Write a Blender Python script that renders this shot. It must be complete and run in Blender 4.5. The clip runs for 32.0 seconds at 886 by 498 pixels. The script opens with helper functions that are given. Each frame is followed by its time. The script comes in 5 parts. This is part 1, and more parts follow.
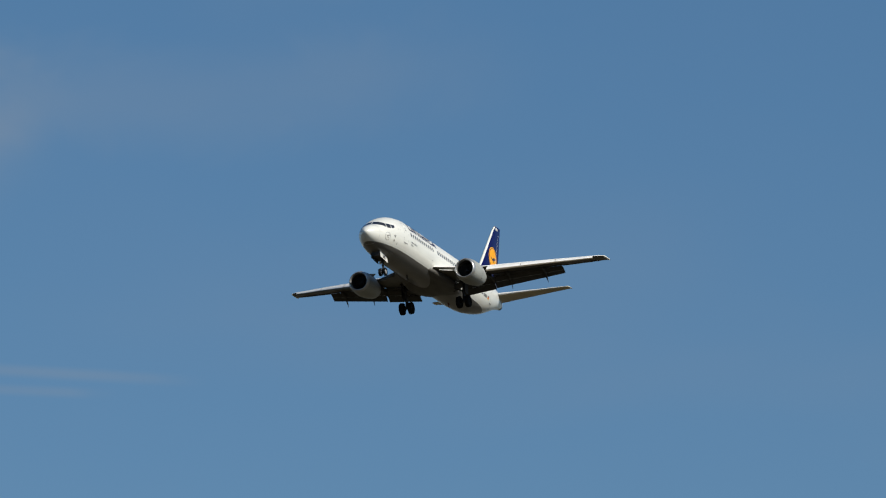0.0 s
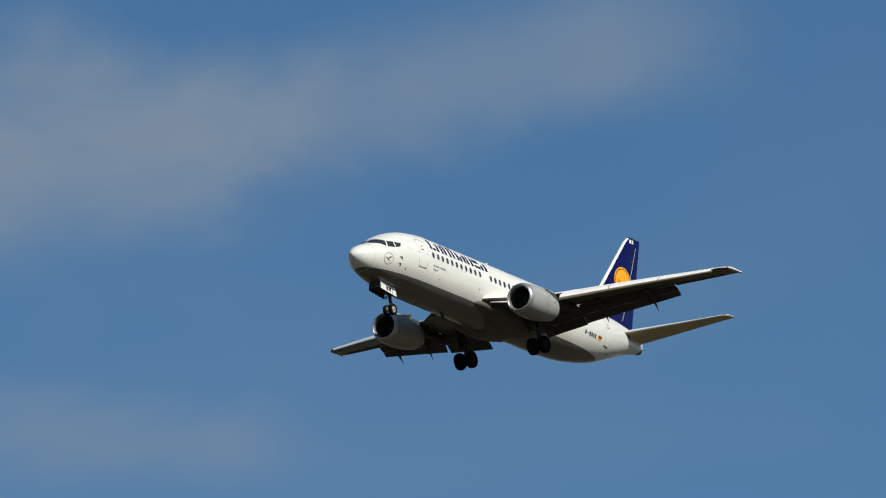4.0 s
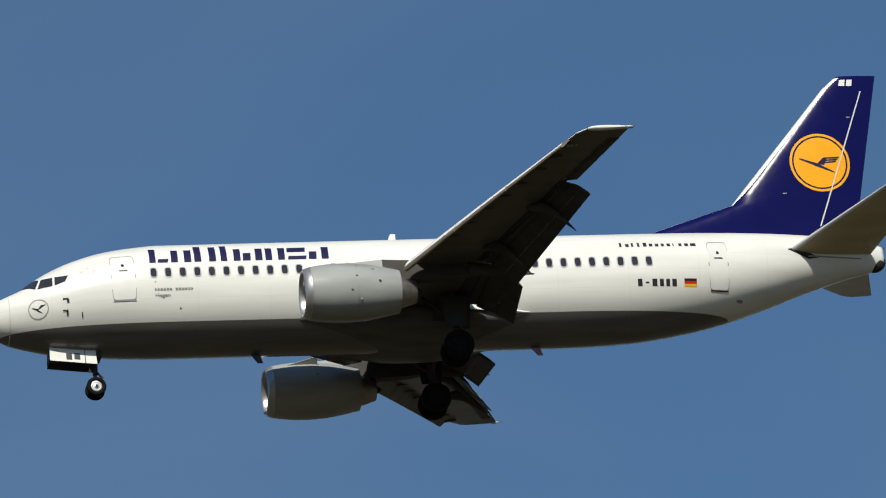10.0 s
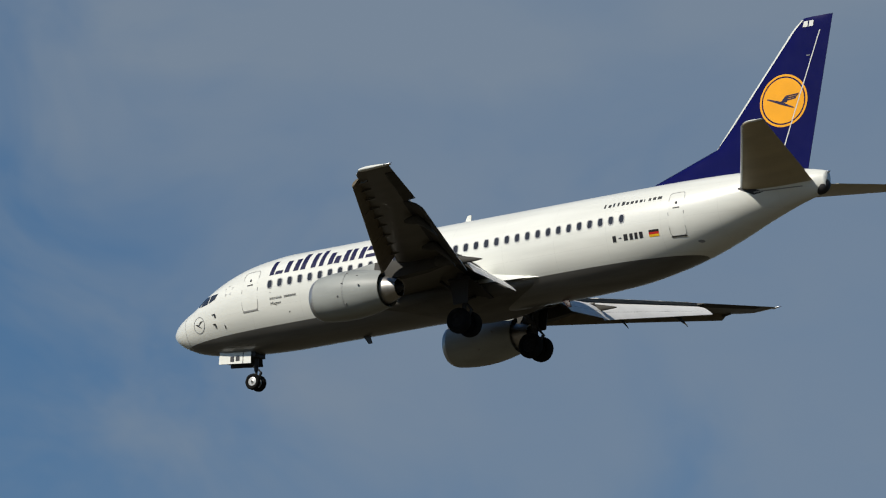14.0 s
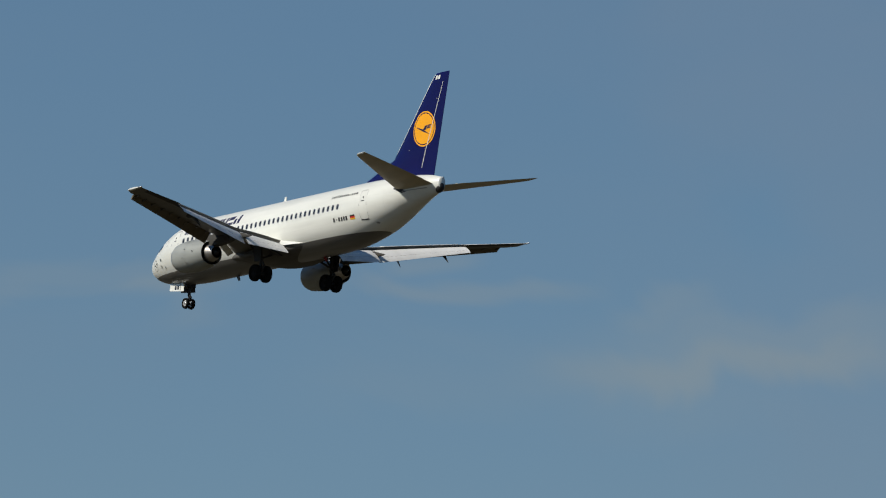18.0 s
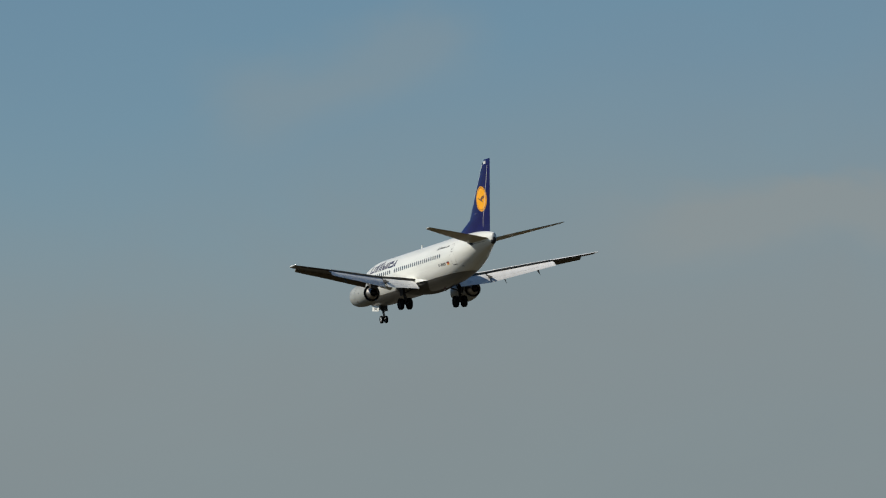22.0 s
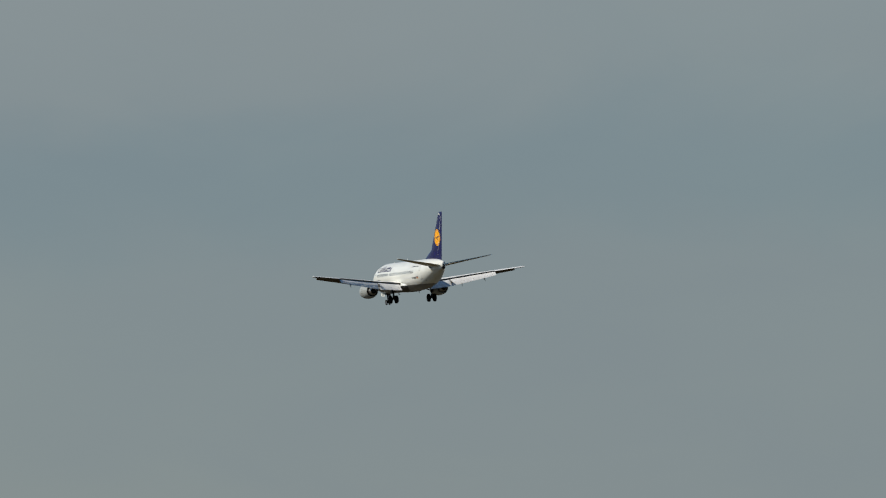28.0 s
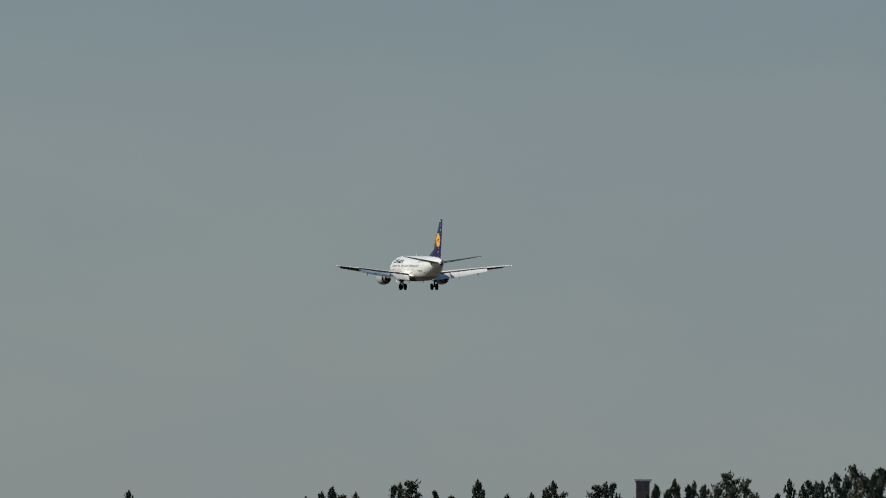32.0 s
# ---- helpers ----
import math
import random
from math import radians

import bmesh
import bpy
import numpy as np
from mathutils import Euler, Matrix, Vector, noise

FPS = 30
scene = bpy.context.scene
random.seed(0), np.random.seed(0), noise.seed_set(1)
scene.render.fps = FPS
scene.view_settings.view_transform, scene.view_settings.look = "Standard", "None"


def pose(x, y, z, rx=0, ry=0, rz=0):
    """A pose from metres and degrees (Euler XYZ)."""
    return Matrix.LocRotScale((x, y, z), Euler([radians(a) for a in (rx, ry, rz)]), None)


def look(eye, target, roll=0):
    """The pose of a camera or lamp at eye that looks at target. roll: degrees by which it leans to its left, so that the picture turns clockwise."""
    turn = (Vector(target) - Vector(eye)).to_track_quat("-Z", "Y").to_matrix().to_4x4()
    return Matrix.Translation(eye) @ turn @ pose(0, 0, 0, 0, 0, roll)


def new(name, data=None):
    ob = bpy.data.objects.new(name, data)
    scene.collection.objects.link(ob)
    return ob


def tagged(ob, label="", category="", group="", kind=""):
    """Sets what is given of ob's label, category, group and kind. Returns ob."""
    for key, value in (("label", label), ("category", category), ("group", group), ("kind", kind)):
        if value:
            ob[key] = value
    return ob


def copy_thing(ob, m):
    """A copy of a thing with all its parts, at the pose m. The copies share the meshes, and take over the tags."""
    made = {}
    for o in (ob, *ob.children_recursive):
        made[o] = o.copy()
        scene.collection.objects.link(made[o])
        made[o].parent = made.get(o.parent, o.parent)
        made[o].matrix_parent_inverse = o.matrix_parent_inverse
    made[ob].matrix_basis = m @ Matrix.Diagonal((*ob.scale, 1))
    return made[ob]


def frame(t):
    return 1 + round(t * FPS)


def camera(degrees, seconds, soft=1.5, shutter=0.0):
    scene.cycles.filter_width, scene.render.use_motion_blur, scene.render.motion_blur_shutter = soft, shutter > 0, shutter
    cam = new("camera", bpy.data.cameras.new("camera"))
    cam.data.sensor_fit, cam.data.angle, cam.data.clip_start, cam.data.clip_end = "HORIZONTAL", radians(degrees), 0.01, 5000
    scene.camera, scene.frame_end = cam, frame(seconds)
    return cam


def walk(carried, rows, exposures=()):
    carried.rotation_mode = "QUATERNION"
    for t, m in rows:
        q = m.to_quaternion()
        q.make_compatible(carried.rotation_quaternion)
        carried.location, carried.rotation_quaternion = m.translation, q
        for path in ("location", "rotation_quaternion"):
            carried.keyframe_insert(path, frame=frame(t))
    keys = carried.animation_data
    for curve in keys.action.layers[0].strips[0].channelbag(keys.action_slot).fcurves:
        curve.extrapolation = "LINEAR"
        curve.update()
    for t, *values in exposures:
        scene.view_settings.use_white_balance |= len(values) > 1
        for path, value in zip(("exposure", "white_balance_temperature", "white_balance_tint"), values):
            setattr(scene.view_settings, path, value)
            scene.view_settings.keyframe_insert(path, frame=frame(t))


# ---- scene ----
FOV = 5.3033
EYE = 1.7


def aim(h, p, r):
    """Camera at the eye's place: heading, pitch and lean in degrees."""
    return pose(0, 0, EYE) @ pose(0, 0, 0, 0, 0, h) @ pose(0, 0, 0, 90 + p) @ pose(0, 0, 0, 0, 0, r)


cam = camera(FOV, 32.0, soft=1.15)
walk(cam, [
    (0.0, aim(-67.864, 12.946, 0.539)),
    (0.5, aim(-66.846, 13.264, -0.519)),
    (1.0, aim(-65.716, 13.617, -0.761)),
    (1.5, aim(-64.465, 14.068, -1.046)),
    (2.0, aim(-63.173, 14.529, -0.809)),
    (2.5, aim(-61.947, 14.962, -0.553)),
    (3.0, aim(-60.519, 15.381, -1.089)),
    (3.5, aim(-58.699, 15.926, -1.579)),
    (4.0, aim(-56.656, 16.481, -2.782)),
    (4.5, aim(-54.574, 16.950, -3.262)),
    (5.0, aim(-52.265, 17.507, -3.370)),
    (5.5, aim(-49.695, 18.134, -3.611)),
    (6.0, aim(-46.835, 18.815, -4.136)),
    (6.5, aim(-43.658, 19.531, -4.823)),
    (7.0, aim(-40.131, 20.261, -5.264)),
    (7.5, aim(-36.367, 20.916, -6.117)),
    (8.0, aim(-32.228, 21.460, -6.453)),
    (8.5, aim(-27.458, 21.894, -7.150)),
    (9.0, aim(-22.134, 22.495, -7.205)),
    (9.5, aim(-16.317, 23.026, -6.735)),
    (10.0, aim(-9.992, 23.208, -6.113)),
    (10.5, aim(-3.507, 23.131, -5.221)),
    (11.0, aim(3.069, 22.781, -4.291)),
    (11.5, aim(9.523, 22.178, -2.996)),
    (12.0, aim(15.453, 21.396, -2.244)),
    (12.5, aim(21.133, 20.415, -1.724)),
    (13.0, aim(26.896, 19.274, -1.557)),
    (13.5, aim(32.226, 18.043, -0.860)),
    (14.0, aim(36.626, 16.729, 0.123)),
    (14.5, aim(40.409, 15.424, 0.422)),
    (15.0, aim(43.923, 14.288, 0.238)),
    (15.5, aim(47.110, 13.278, 0.004)),
    (16.0, aim(49.923, 12.341, -0.213)),
    (16.5, aim(52.313, 11.427, -0.356)),
    (17.0, aim(54.232, 10.477, -0.480)),
    (17.5, aim(56.245, 9.735, 0.527)),
    (18.0, aim(58.133, 9.310, 1.942)),
    (18.5, aim(59.813, 8.889, -0.174)),
    (19.0, aim(61.504, 8.281, -1.039)),
    (19.5, aim(63.202, 7.500, 0.046)),
    (20.0, aim(64.650, 7.117, -0.264)),
    (20.5, aim(65.804, 6.675, -0.382)),
    (21.0, aim(66.956, 6.252, -1.956)),
    (21.5, aim(68.132, 5.923, -4.007)),
    (22.0, aim(69.100, 5.661, -4.404)),
    (22.5, aim(69.711, 5.408, -4.664)),
    (23.0, aim(70.369, 5.130, -4.100)),
    (23.5, aim(71.122, 4.835, -3.462)),
    (24.0, aim(71.849, 4.547, -4.342)),
    (24.5, aim(72.462, 4.301, -5.059)),
    (25.0, aim(72.990, 4.043, -5.209)),
    (25.5, aim(73.499, 3.770, -5.214)),
    (26.0, aim(74.075, 3.530, -5.375)),
    (26.5, aim(74.650, 3.349, -5.131)),
    (27.0, aim(75.135, 3.193, -4.057)),
    (27.5, aim(75.543, 3.045, -2.908)),
    (28.0, aim(75.891, 2.885, -2.017)),
    (28.5, aim(76.198, 2.693, -1.519)),
    (29.0, aim(76.477, 2.449, -1.415)),
    (29.5, aim(76.777, 2.294, -1.543)),
    (30.0, aim(77.124, 2.282, -1.673)),
    (30.5, aim(77.499, 2.233, -1.412)),
    (31.0, aim(77.836, 2.092, -0.830)),
    (31.5, aim(78.122, 1.931, -0.187)),
    (32.0, aim(78.398, 1.836, 0.780)),
], exposures=[(0, 0.15), (10, 0.13), (12, 0.0), (17, -0.03), (20, -0.08), (23, -0.02), (26, 0.03), (32, 0.04)])

# ---------------------------------------------------------------- light
SUN_AZ, SUN_EL = 193.5, 38.5          # compass degrees seen from +y turning to +x, and height
world = bpy.data.worlds.new("sky")
scene.world = world
world.use_nodes = True
wt = world.node_tree
wt.nodes.clear()


def wn(kind, **kw):
    n = wt.nodes.new(kind)
    for k, v in kw.items():
        n.inputs[k].default_value = v
    return n


sky = wn("ShaderNodeTexSky")
sky.sky_type = "NISHITA"
sky.sun_disc = False
sky.sun_elevation = radians(SUN_EL)
sky.sun_rotation = radians(SUN_AZ)
sky.air_density, sky.dust_density, sky.ozone_density = 1.0, 0.25, 2.2
geo = wn("ShaderNodeTexCoord")
wl = wt.links


def op(kind, a, b=None, c=None):
    """A math node on sockets or numbers."""
    n = wn("ShaderNodeMath")
    n.operation = kind
    for i, v in enumerate((a, b, c)):
        if v is not None:
            if isinstance(v, (int, float)):
                n.inputs[i].default_value = v
            else:
                wl.new(v, n.inputs[i])
    return n.outputs[0]


def ease(value, lo, hi, to0=0.0, to1=1.0):
    n = wn("ShaderNodeMapRange")
    n.interpolation_type = "SMOOTHSTEP"
    for k, v in (("From Min", lo), ("From Max", hi), ("To Min", to0), ("To Max", to1)):
        n.inputs[k].default_value = v
    wl.new(value, n.inputs["Value"])
    return n.outputs["Result"]


def along(vec, axis):
    n = wn("ShaderNodeVectorMath")
    n.operation = "DOT_PRODUCT"
    n.inputs[1].default_value = axis
    wl.new(vec, n.inputs[0])
    return n.outputs["Value"]


def toward(head, elev):
    h, e = radians(head), radians(elev)
    return Vector((-math.sin(h) * math.cos(e), math.cos(h) * math.cos(e), math.sin(e)))


def fibres(size, stretch, detail, rough):
    """Noise drawn out along the sky."""
    m = wn("ShaderNodeMapping")
    m.inputs["Scale"].default_value = (size, size, size * stretch)
    m.inputs["Rotation"].default_value = (0.12, -0.10, 0.4)
    n = wn("ShaderNodeTexNoise", Scale=1.0, Detail=detail, Roughness=rough)
    n.inputs["Distortion"].default_value = 0.6
    wl.new(geo.outputs["Generated"], m.inputs["Vector"])
    wl.new(m.outputs["Vector"], n.inputs["Vector"])
    return n


# the look-up direction is unsettled a little, so that the edges of clouds are ragged
shake = fibres(30.0, 1.6, 4.0, 0.55)
moved = wn("ShaderNodeVectorMath")
moved.operation = "MULTIPLY_ADD"
centred = wn("ShaderNodeVectorMath")
centred.operation = "SUBTRACT"
centred.inputs[1].default_value = (0.5, 0.5, 0.5)
wl.new(shake.outputs["Color"], centred.inputs[0])
moved.inputs[1].default_value = (0.018, 0.018, 0.018)
wl.new(centred.outputs["Vector"], moved.inputs[0])
wl.new(geo.outputs["Generated"], moved.inputs[2])
ragged = moved.outputs["Vector"]
streaks = op("ADD", op("MULTIPLY", fibres(9.0, 2.3, 3.0, 0.45).outputs["Fac"], 1.1), op("MULTIPLY", fibres(34.0, 2.6, 5.0, 0.55).outputs["Fac"], 0.9))

# thin veils over wide parts of the sky: heading, height, full within, gone beyond, thickness
veils = op("MULTIPLY", ease(fibres(9.0, 2.3, 3.5, 0.45).outputs["Fac"], 0.42, 0.80), 0.25)
for head, elev, full, gone, thick in ((-37.0, 20.0, 7.0, 12.5, 0.44), (32.5, 20.0, 4.0, 9.5, 0.74), (6.5, 22.5, 2.0, 6.5, 0.24), (-9.0, 23.0, 4.0, 10.0, 0.13), (-32.0, 20.5, 2.5, 6.0, 0.12), (61.0, 8.5, 5.0, 9.0, 0.17), (50.5, 10.8, 3.0, 8.0, 0.12), (-67.0, 13.5, 1.0, 6.0, 0.02)):
    veils = op("ADD", veils, op("MULTIPLY", ease(along(ragged, toward(head, elev)), math.cos(radians(gone)), math.cos(radians(full)), 0.0, thick), op("MULTIPLY_ADD", streaks, 0.35, 0.65)))

# bands and wisps of cirrus: heading and height of both ends, half width in degrees, thickness
CIRRUS_APPROACH = (
    (-62.64, 12.93, -65.6, 13.73, 0.405, 0.3),
    (-64.55, 13.77, -68.21, 13.97, 0.27, 0.2),
    (-64.44, 12.21, -66.27, 12.14, 0.034, 0.3),
    (-66.3, 14.5, -68.58, 14.93, 0.304, 0.1),
    (-65.02, 12.07, -65.88, 12.05, 0.03, 0.25),
    (-52.67, 16.97, -56.04, 17.27, 0.524, 0.85),
    (-55.16, 17.31, -58.56, 17.78, 0.389, 0.55),
    (-53.33, 15.6, -55.84, 15.34, 0.203, 0.26),
    (-62.86, 13.22, -65.65, 13.82, 0.203, 0.12),
)
CIRRUS_OVERHEAD = (
    (-13.72, 24.49, -17.22, 23.56, 0.057, 0.34),
    (-15.12, 24.08, -15.59, 23.95, 0.027, 0.4),
    (-16.64, 23.69, -17.22, 23.55, 0.027, 0.45),
    (-14.38, 21.79, -17.31, 21.72, 0.372, 0.2),
    (-36.9, 19.83, -39.79, 19.88, 0.541, 0.16),
    (35.37, 18.13, 33.16, 18.6, 0.439, 0.22),
    (32.51, 18.9, 29.64, 19.18, 0.372, 0.2),
    (39.41, 17.8, 35.15, 18.09, 0.304, 0.22),
    (20.76, 19.19, 18.24, 19.43, 0.338, 0.16),
)
CIRRUS_AWAY = (
    (61.0, 8.86, 59.35, 8.98, 0.105, 0.22),
    (60.0, 9.02, 59.2, 9.1, 0.06, 0.19),
    (58.8, 9.02, 57.3, 9.22, 0.085, 0.29),
    (58.56, 9.16, 57.91, 9.26, 0.057, 0.25),
    (57.7, 8.56, 55.2, 8.74, 0.125, 0.37),
    (57.5, 8.77, 55.2, 8.95, 0.17, 0.26),
    (57.31, 9.0, 56.4, 9.12, 0.10, 0.19),
    (59.09, 8.55, 55.84, 8.46, 0.236, 0.11),
    (70.6, 7.6, 69.13, 7.63, 0.135, 0.25),
)
LOW_BANKS = (
    (63.39, 6.17, 61.01, 6.36, 0.186, 0.3),
    (70.51, 6.61, 68.86, 6.93, 0.304, 0.4),
    (67.98, 5.53, 65.93, 5.69, 0.169, 0.55),
    (68.41, 5.59, 65.87, 5.65, 0.152, 0.45),
)


def band(h0, e0, h1, e1, wide, thick):
    """A strip of cloud with soft, ragged edges and ends."""
    p, q = toward(h0, e0), toward(h1, e1)
    line = (q - p) / 2
    steady = geo.outputs["Generated"] if wide < 0.07 else ragged
    side = ease(op("ABSOLUTE", along(steady, p.cross(q).normalized())), math.sin(radians(wide * 1.6)), math.sin(radians(wide * 0.1)), 0.0, thick)
    run = ease(op("ABSOLUTE", op("SUBTRACT", along(ragged, line.normalized()), ((p + q) / 2).dot(line.normalized()))), line.length * 1.15, line.length * 0.45)
    return op("MULTIPLY", op("MULTIPLY", side, run), streaks)


for row in CIRRUS_APPROACH + CIRRUS_OVERHEAD:
    veils = op("ADD", veils, band(*row))
veils = op("MINIMUM", veils, 0.9)

# grey haze and banks towards the horizon, with a clearer, bluer band low down
height = wn("ShaderNodeSeparateXYZ")
wl.new(ragged, height.inputs["Vector"])
haze = op("MULTIPLY", ease(height.outputs["Z"], 0.120, 0.083, 0.0, 0.84), op("MULTIPLY_ADD", streaks, 0.20, 0.82))
banks = 0.0
for row in CIRRUS_AWAY + LOW_BANKS:
    banks = op("ADD", band(*row), banks)
banks = op("MINIMUM", banks, 0.85)
gap = ease(op("ABSOLUTE", op("SUBTRACT", height.outputs["Z"], 0.0575)), 0.012, 0.001, 0.0, 0.8)

deep = wn("ShaderNodeHueSaturation", Saturation=1.27)
wl.new(sky.outputs["Color"], deep.inputs["Color"])
mixw, mixh, mixg, mixb = (wn("ShaderNodeMix") for k in range(4))
mixw.data_type = mixh.data_type = mixg.data_type = mixb.data_type = "RGBA"
mixw.inputs["B"].default_value = (2.95, 3.75, 4.80, 1)
mixb.inputs["B"].default_value = (3.95, 4.55, 4.72, 1)
shade = wn("ShaderNodeMix")
shade.data_type = "RGBA"
shade.inputs["A"].default_value, shade.inputs["B"].default_value = (3.15, 3.80, 4.11, 1), (3.72, 4.24, 4.40, 1)
wl.new(ease(height.outputs["Z"], 0.050, 0.092), shade.inputs["Factor"])
wl.new(shade.outputs["Result"], mixg.inputs["A"])
mixg.inputs["B"].default_value = (2.72, 3.60, 4.06, 1)
back = wn("ShaderNodeBackground", Strength=0.066)
outw = wn("ShaderNodeOutputWorld")
wl.new(deep.outputs["Color"], mixw.inputs["A"])
wl.new(veils, mixw.inputs["Factor"])
wl.new(gap, mixg.inputs["Factor"])
wl.new(mixw.outputs["Result"], mixh.inputs["A"])
wl.new(mixg.outputs["Result"], mixh.inputs["B"])
wl.new(haze, mixh.inputs["Factor"])
wl.new(mixh.outputs["Result"], mixb.inputs["A"])
wl.new(banks, mixb.inputs["Factor"])
wl.new(mixb.outputs["Result"], back.inputs["Color"])
wl.new(back.outputs["Background"], outw.inputs["Surface"])

sun = new("sun", bpy.data.lights.new("sun", "SUN"))
sun.data.energy, sun.data.angle, sun.data.color = 4.3, radians(0.53), (1.0, 0.945, 0.85)
az, el = radians(SUN_AZ), radians(SUN_EL)
sun.matrix_world = look((0, 0, 300), (-300 * math.sin(az) * math.cos(el), -300 * math.cos(az) * math.cos(el), 300 - 300 * math.sin(el)))


# ---------------------------------------------------------------- materials
def material(name, colour, rough=0.5, metal=0.0, spread=0.06, scale=1.2, grain=30.0, bump=0.0, dirt=None, streak=(1, 1, 1), coat=0.0, gloss=0.5):
    """A painted or plain surface: stains at a large scale, grain at a fine one."""
    m = bpy.data.materials.new(name)
    m.use_nodes = True
    t = m.node_tree
    b = t.nodes["Principled BSDF"]
    b.inputs["Metallic"].default_value = metal
    b.inputs["Coat Weight"].default_value = coat
    b.inputs["Specular IOR Level"].default_value = gloss
    b.inputs["Coat Roughness"].default_value = 0.12
    tc = t.nodes.new("ShaderNodeTexCoord")
    mp = t.nodes.new("ShaderNodeMapping")
    mp.inputs["Scale"].default_value = streak
    big, fine = t.nodes.new("ShaderNodeTexNoise"), t.nodes.new("ShaderNodeTexNoise")
    big.inputs["Scale"].default_value, fine.inputs["Scale"].default_value = scale, grain
    big.inputs["Detail"].default_value, fine.inputs["Detail"].default_value = 6, 3
    t.links.new(tc.outputs["Object"], mp.inputs["Vector"])
    t.links.new(mp.outputs["Vector"], big.inputs["Vector"])
    t.links.new(tc.outputs["Object"], fine.inputs["Vector"])
    ramp = t.nodes.new("ShaderNodeValToRGB")
    lo = dirt or tuple(c * (1 - 2.2 * spread) for c in colour)
    ramp.color_ramp.elements[0].color = (*lo, 1)
    ramp.color_ramp.elements[0].position = 0.30
    ramp.color_ramp.elements[1].color = (*colour, 1)
    ramp.color_ramp.elements[1].position = 0.62
    t.links.new(big.outputs["Fac"], ramp.inputs["Fac"])
    mr = t.nodes.new("ShaderNodeMapRange")
    mr.inputs["To Min"].default_value, mr.inputs["To Max"].default_value = max(0.02, rough - 0.08), rough + 0.08
    t.links.new(fine.outputs["Fac"], mr.inputs["Value"])
    t.links.new(mr.outputs["Result"], b.inputs["Roughness"])
    t.links.new(ramp.outputs["Color"], b.inputs["Base Color"])
    if bump:
        bp = t.nodes.new("ShaderNodeBump")
        bp.inputs["Strength"].default_value, bp.inputs["Distance"].default_value = bump, 0.02
        t.links.new(fine.outputs["Fac"], bp.inputs["Height"])
        t.links.new(bp.outputs["Normal"], b.inputs["Normal"])
    return m


def two_tone(name, upper, lower, level):
    """White hull paint over a grey belly, parted at one height of the hull, with rivet-row streaks."""
    m = material(name, upper, rough=0.32, spread=0.05, scale=0.7, grain=14, streak=(0.35, 1.5, 3.0), coat=0.3)
    t = m.node_tree
    b = t.nodes["Principled BSDF"]
    ramp = next(n for n in t.nodes if n.type == "VALTORGB")
    tc = next(n for n in t.nodes if n.type == "TEX_COORD")
    s = t.nodes.new("ShaderNodeSeparateXYZ")
    t.links.new(tc.outputs["Object"], s.inputs["Vector"])
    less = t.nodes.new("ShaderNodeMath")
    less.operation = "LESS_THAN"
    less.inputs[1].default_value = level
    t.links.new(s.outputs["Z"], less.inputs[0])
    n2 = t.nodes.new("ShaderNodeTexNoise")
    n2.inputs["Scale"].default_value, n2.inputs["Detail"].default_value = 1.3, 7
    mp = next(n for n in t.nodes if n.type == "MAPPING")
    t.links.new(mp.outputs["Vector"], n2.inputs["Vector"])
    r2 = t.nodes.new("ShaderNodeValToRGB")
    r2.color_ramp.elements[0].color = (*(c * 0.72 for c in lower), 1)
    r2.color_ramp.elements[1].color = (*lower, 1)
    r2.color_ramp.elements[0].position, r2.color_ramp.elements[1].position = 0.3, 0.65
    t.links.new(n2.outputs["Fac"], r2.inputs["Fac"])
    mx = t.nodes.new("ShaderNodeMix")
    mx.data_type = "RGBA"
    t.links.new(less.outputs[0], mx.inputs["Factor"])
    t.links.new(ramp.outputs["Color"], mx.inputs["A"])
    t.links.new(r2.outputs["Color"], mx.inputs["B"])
    # faint skin joints, round the hull and along it
    shade = mx.outputs["Result"]
    for axis, step, width in (("X", 2.54, 0.006), ("Z", 0.64, 0.018)):
        wrap = t.nodes.new("ShaderNodeMath")
        wrap.operation = "WRAP"
        wrap.inputs[1].default_value, wrap.inputs[2].default_value = 1.0, 0.0
        scale = t.nodes.new("ShaderNodeMath")
        scale.operation = "DIVIDE"
        scale.inputs[1].default_value = step
        t.links.new(s.outputs[axis], scale.inputs[0])
        t.links.new(scale.outputs[0], wrap.inputs[0])
        line = t.nodes.new("ShaderNodeMath")
        line.operation = "LESS_THAN"
        line.inputs[1].default_value = width
        t.links.new(wrap.outputs[0], line.inputs[0])
        soft = t.nodes.new("ShaderNodeMath")
        soft.operation = "MULTIPLY"
        soft.inputs[1].default_value = 0.14
        t.links.new(line.outputs[0], soft.inputs[0])
        m2 = t.nodes.new("ShaderNodeMix")
        m2.data_type = "RGBA"
        m2.inputs["B"].default_value = (0.25, 0.24, 0.22, 1)
        t.links.new(soft.outputs[0], m2.inputs["Factor"])
        t.links.new(shade, m2.inputs["A"])
        shade = m2.outputs["Result"]
    t.links.new(shade, b.inputs["Base Color"])
    return m


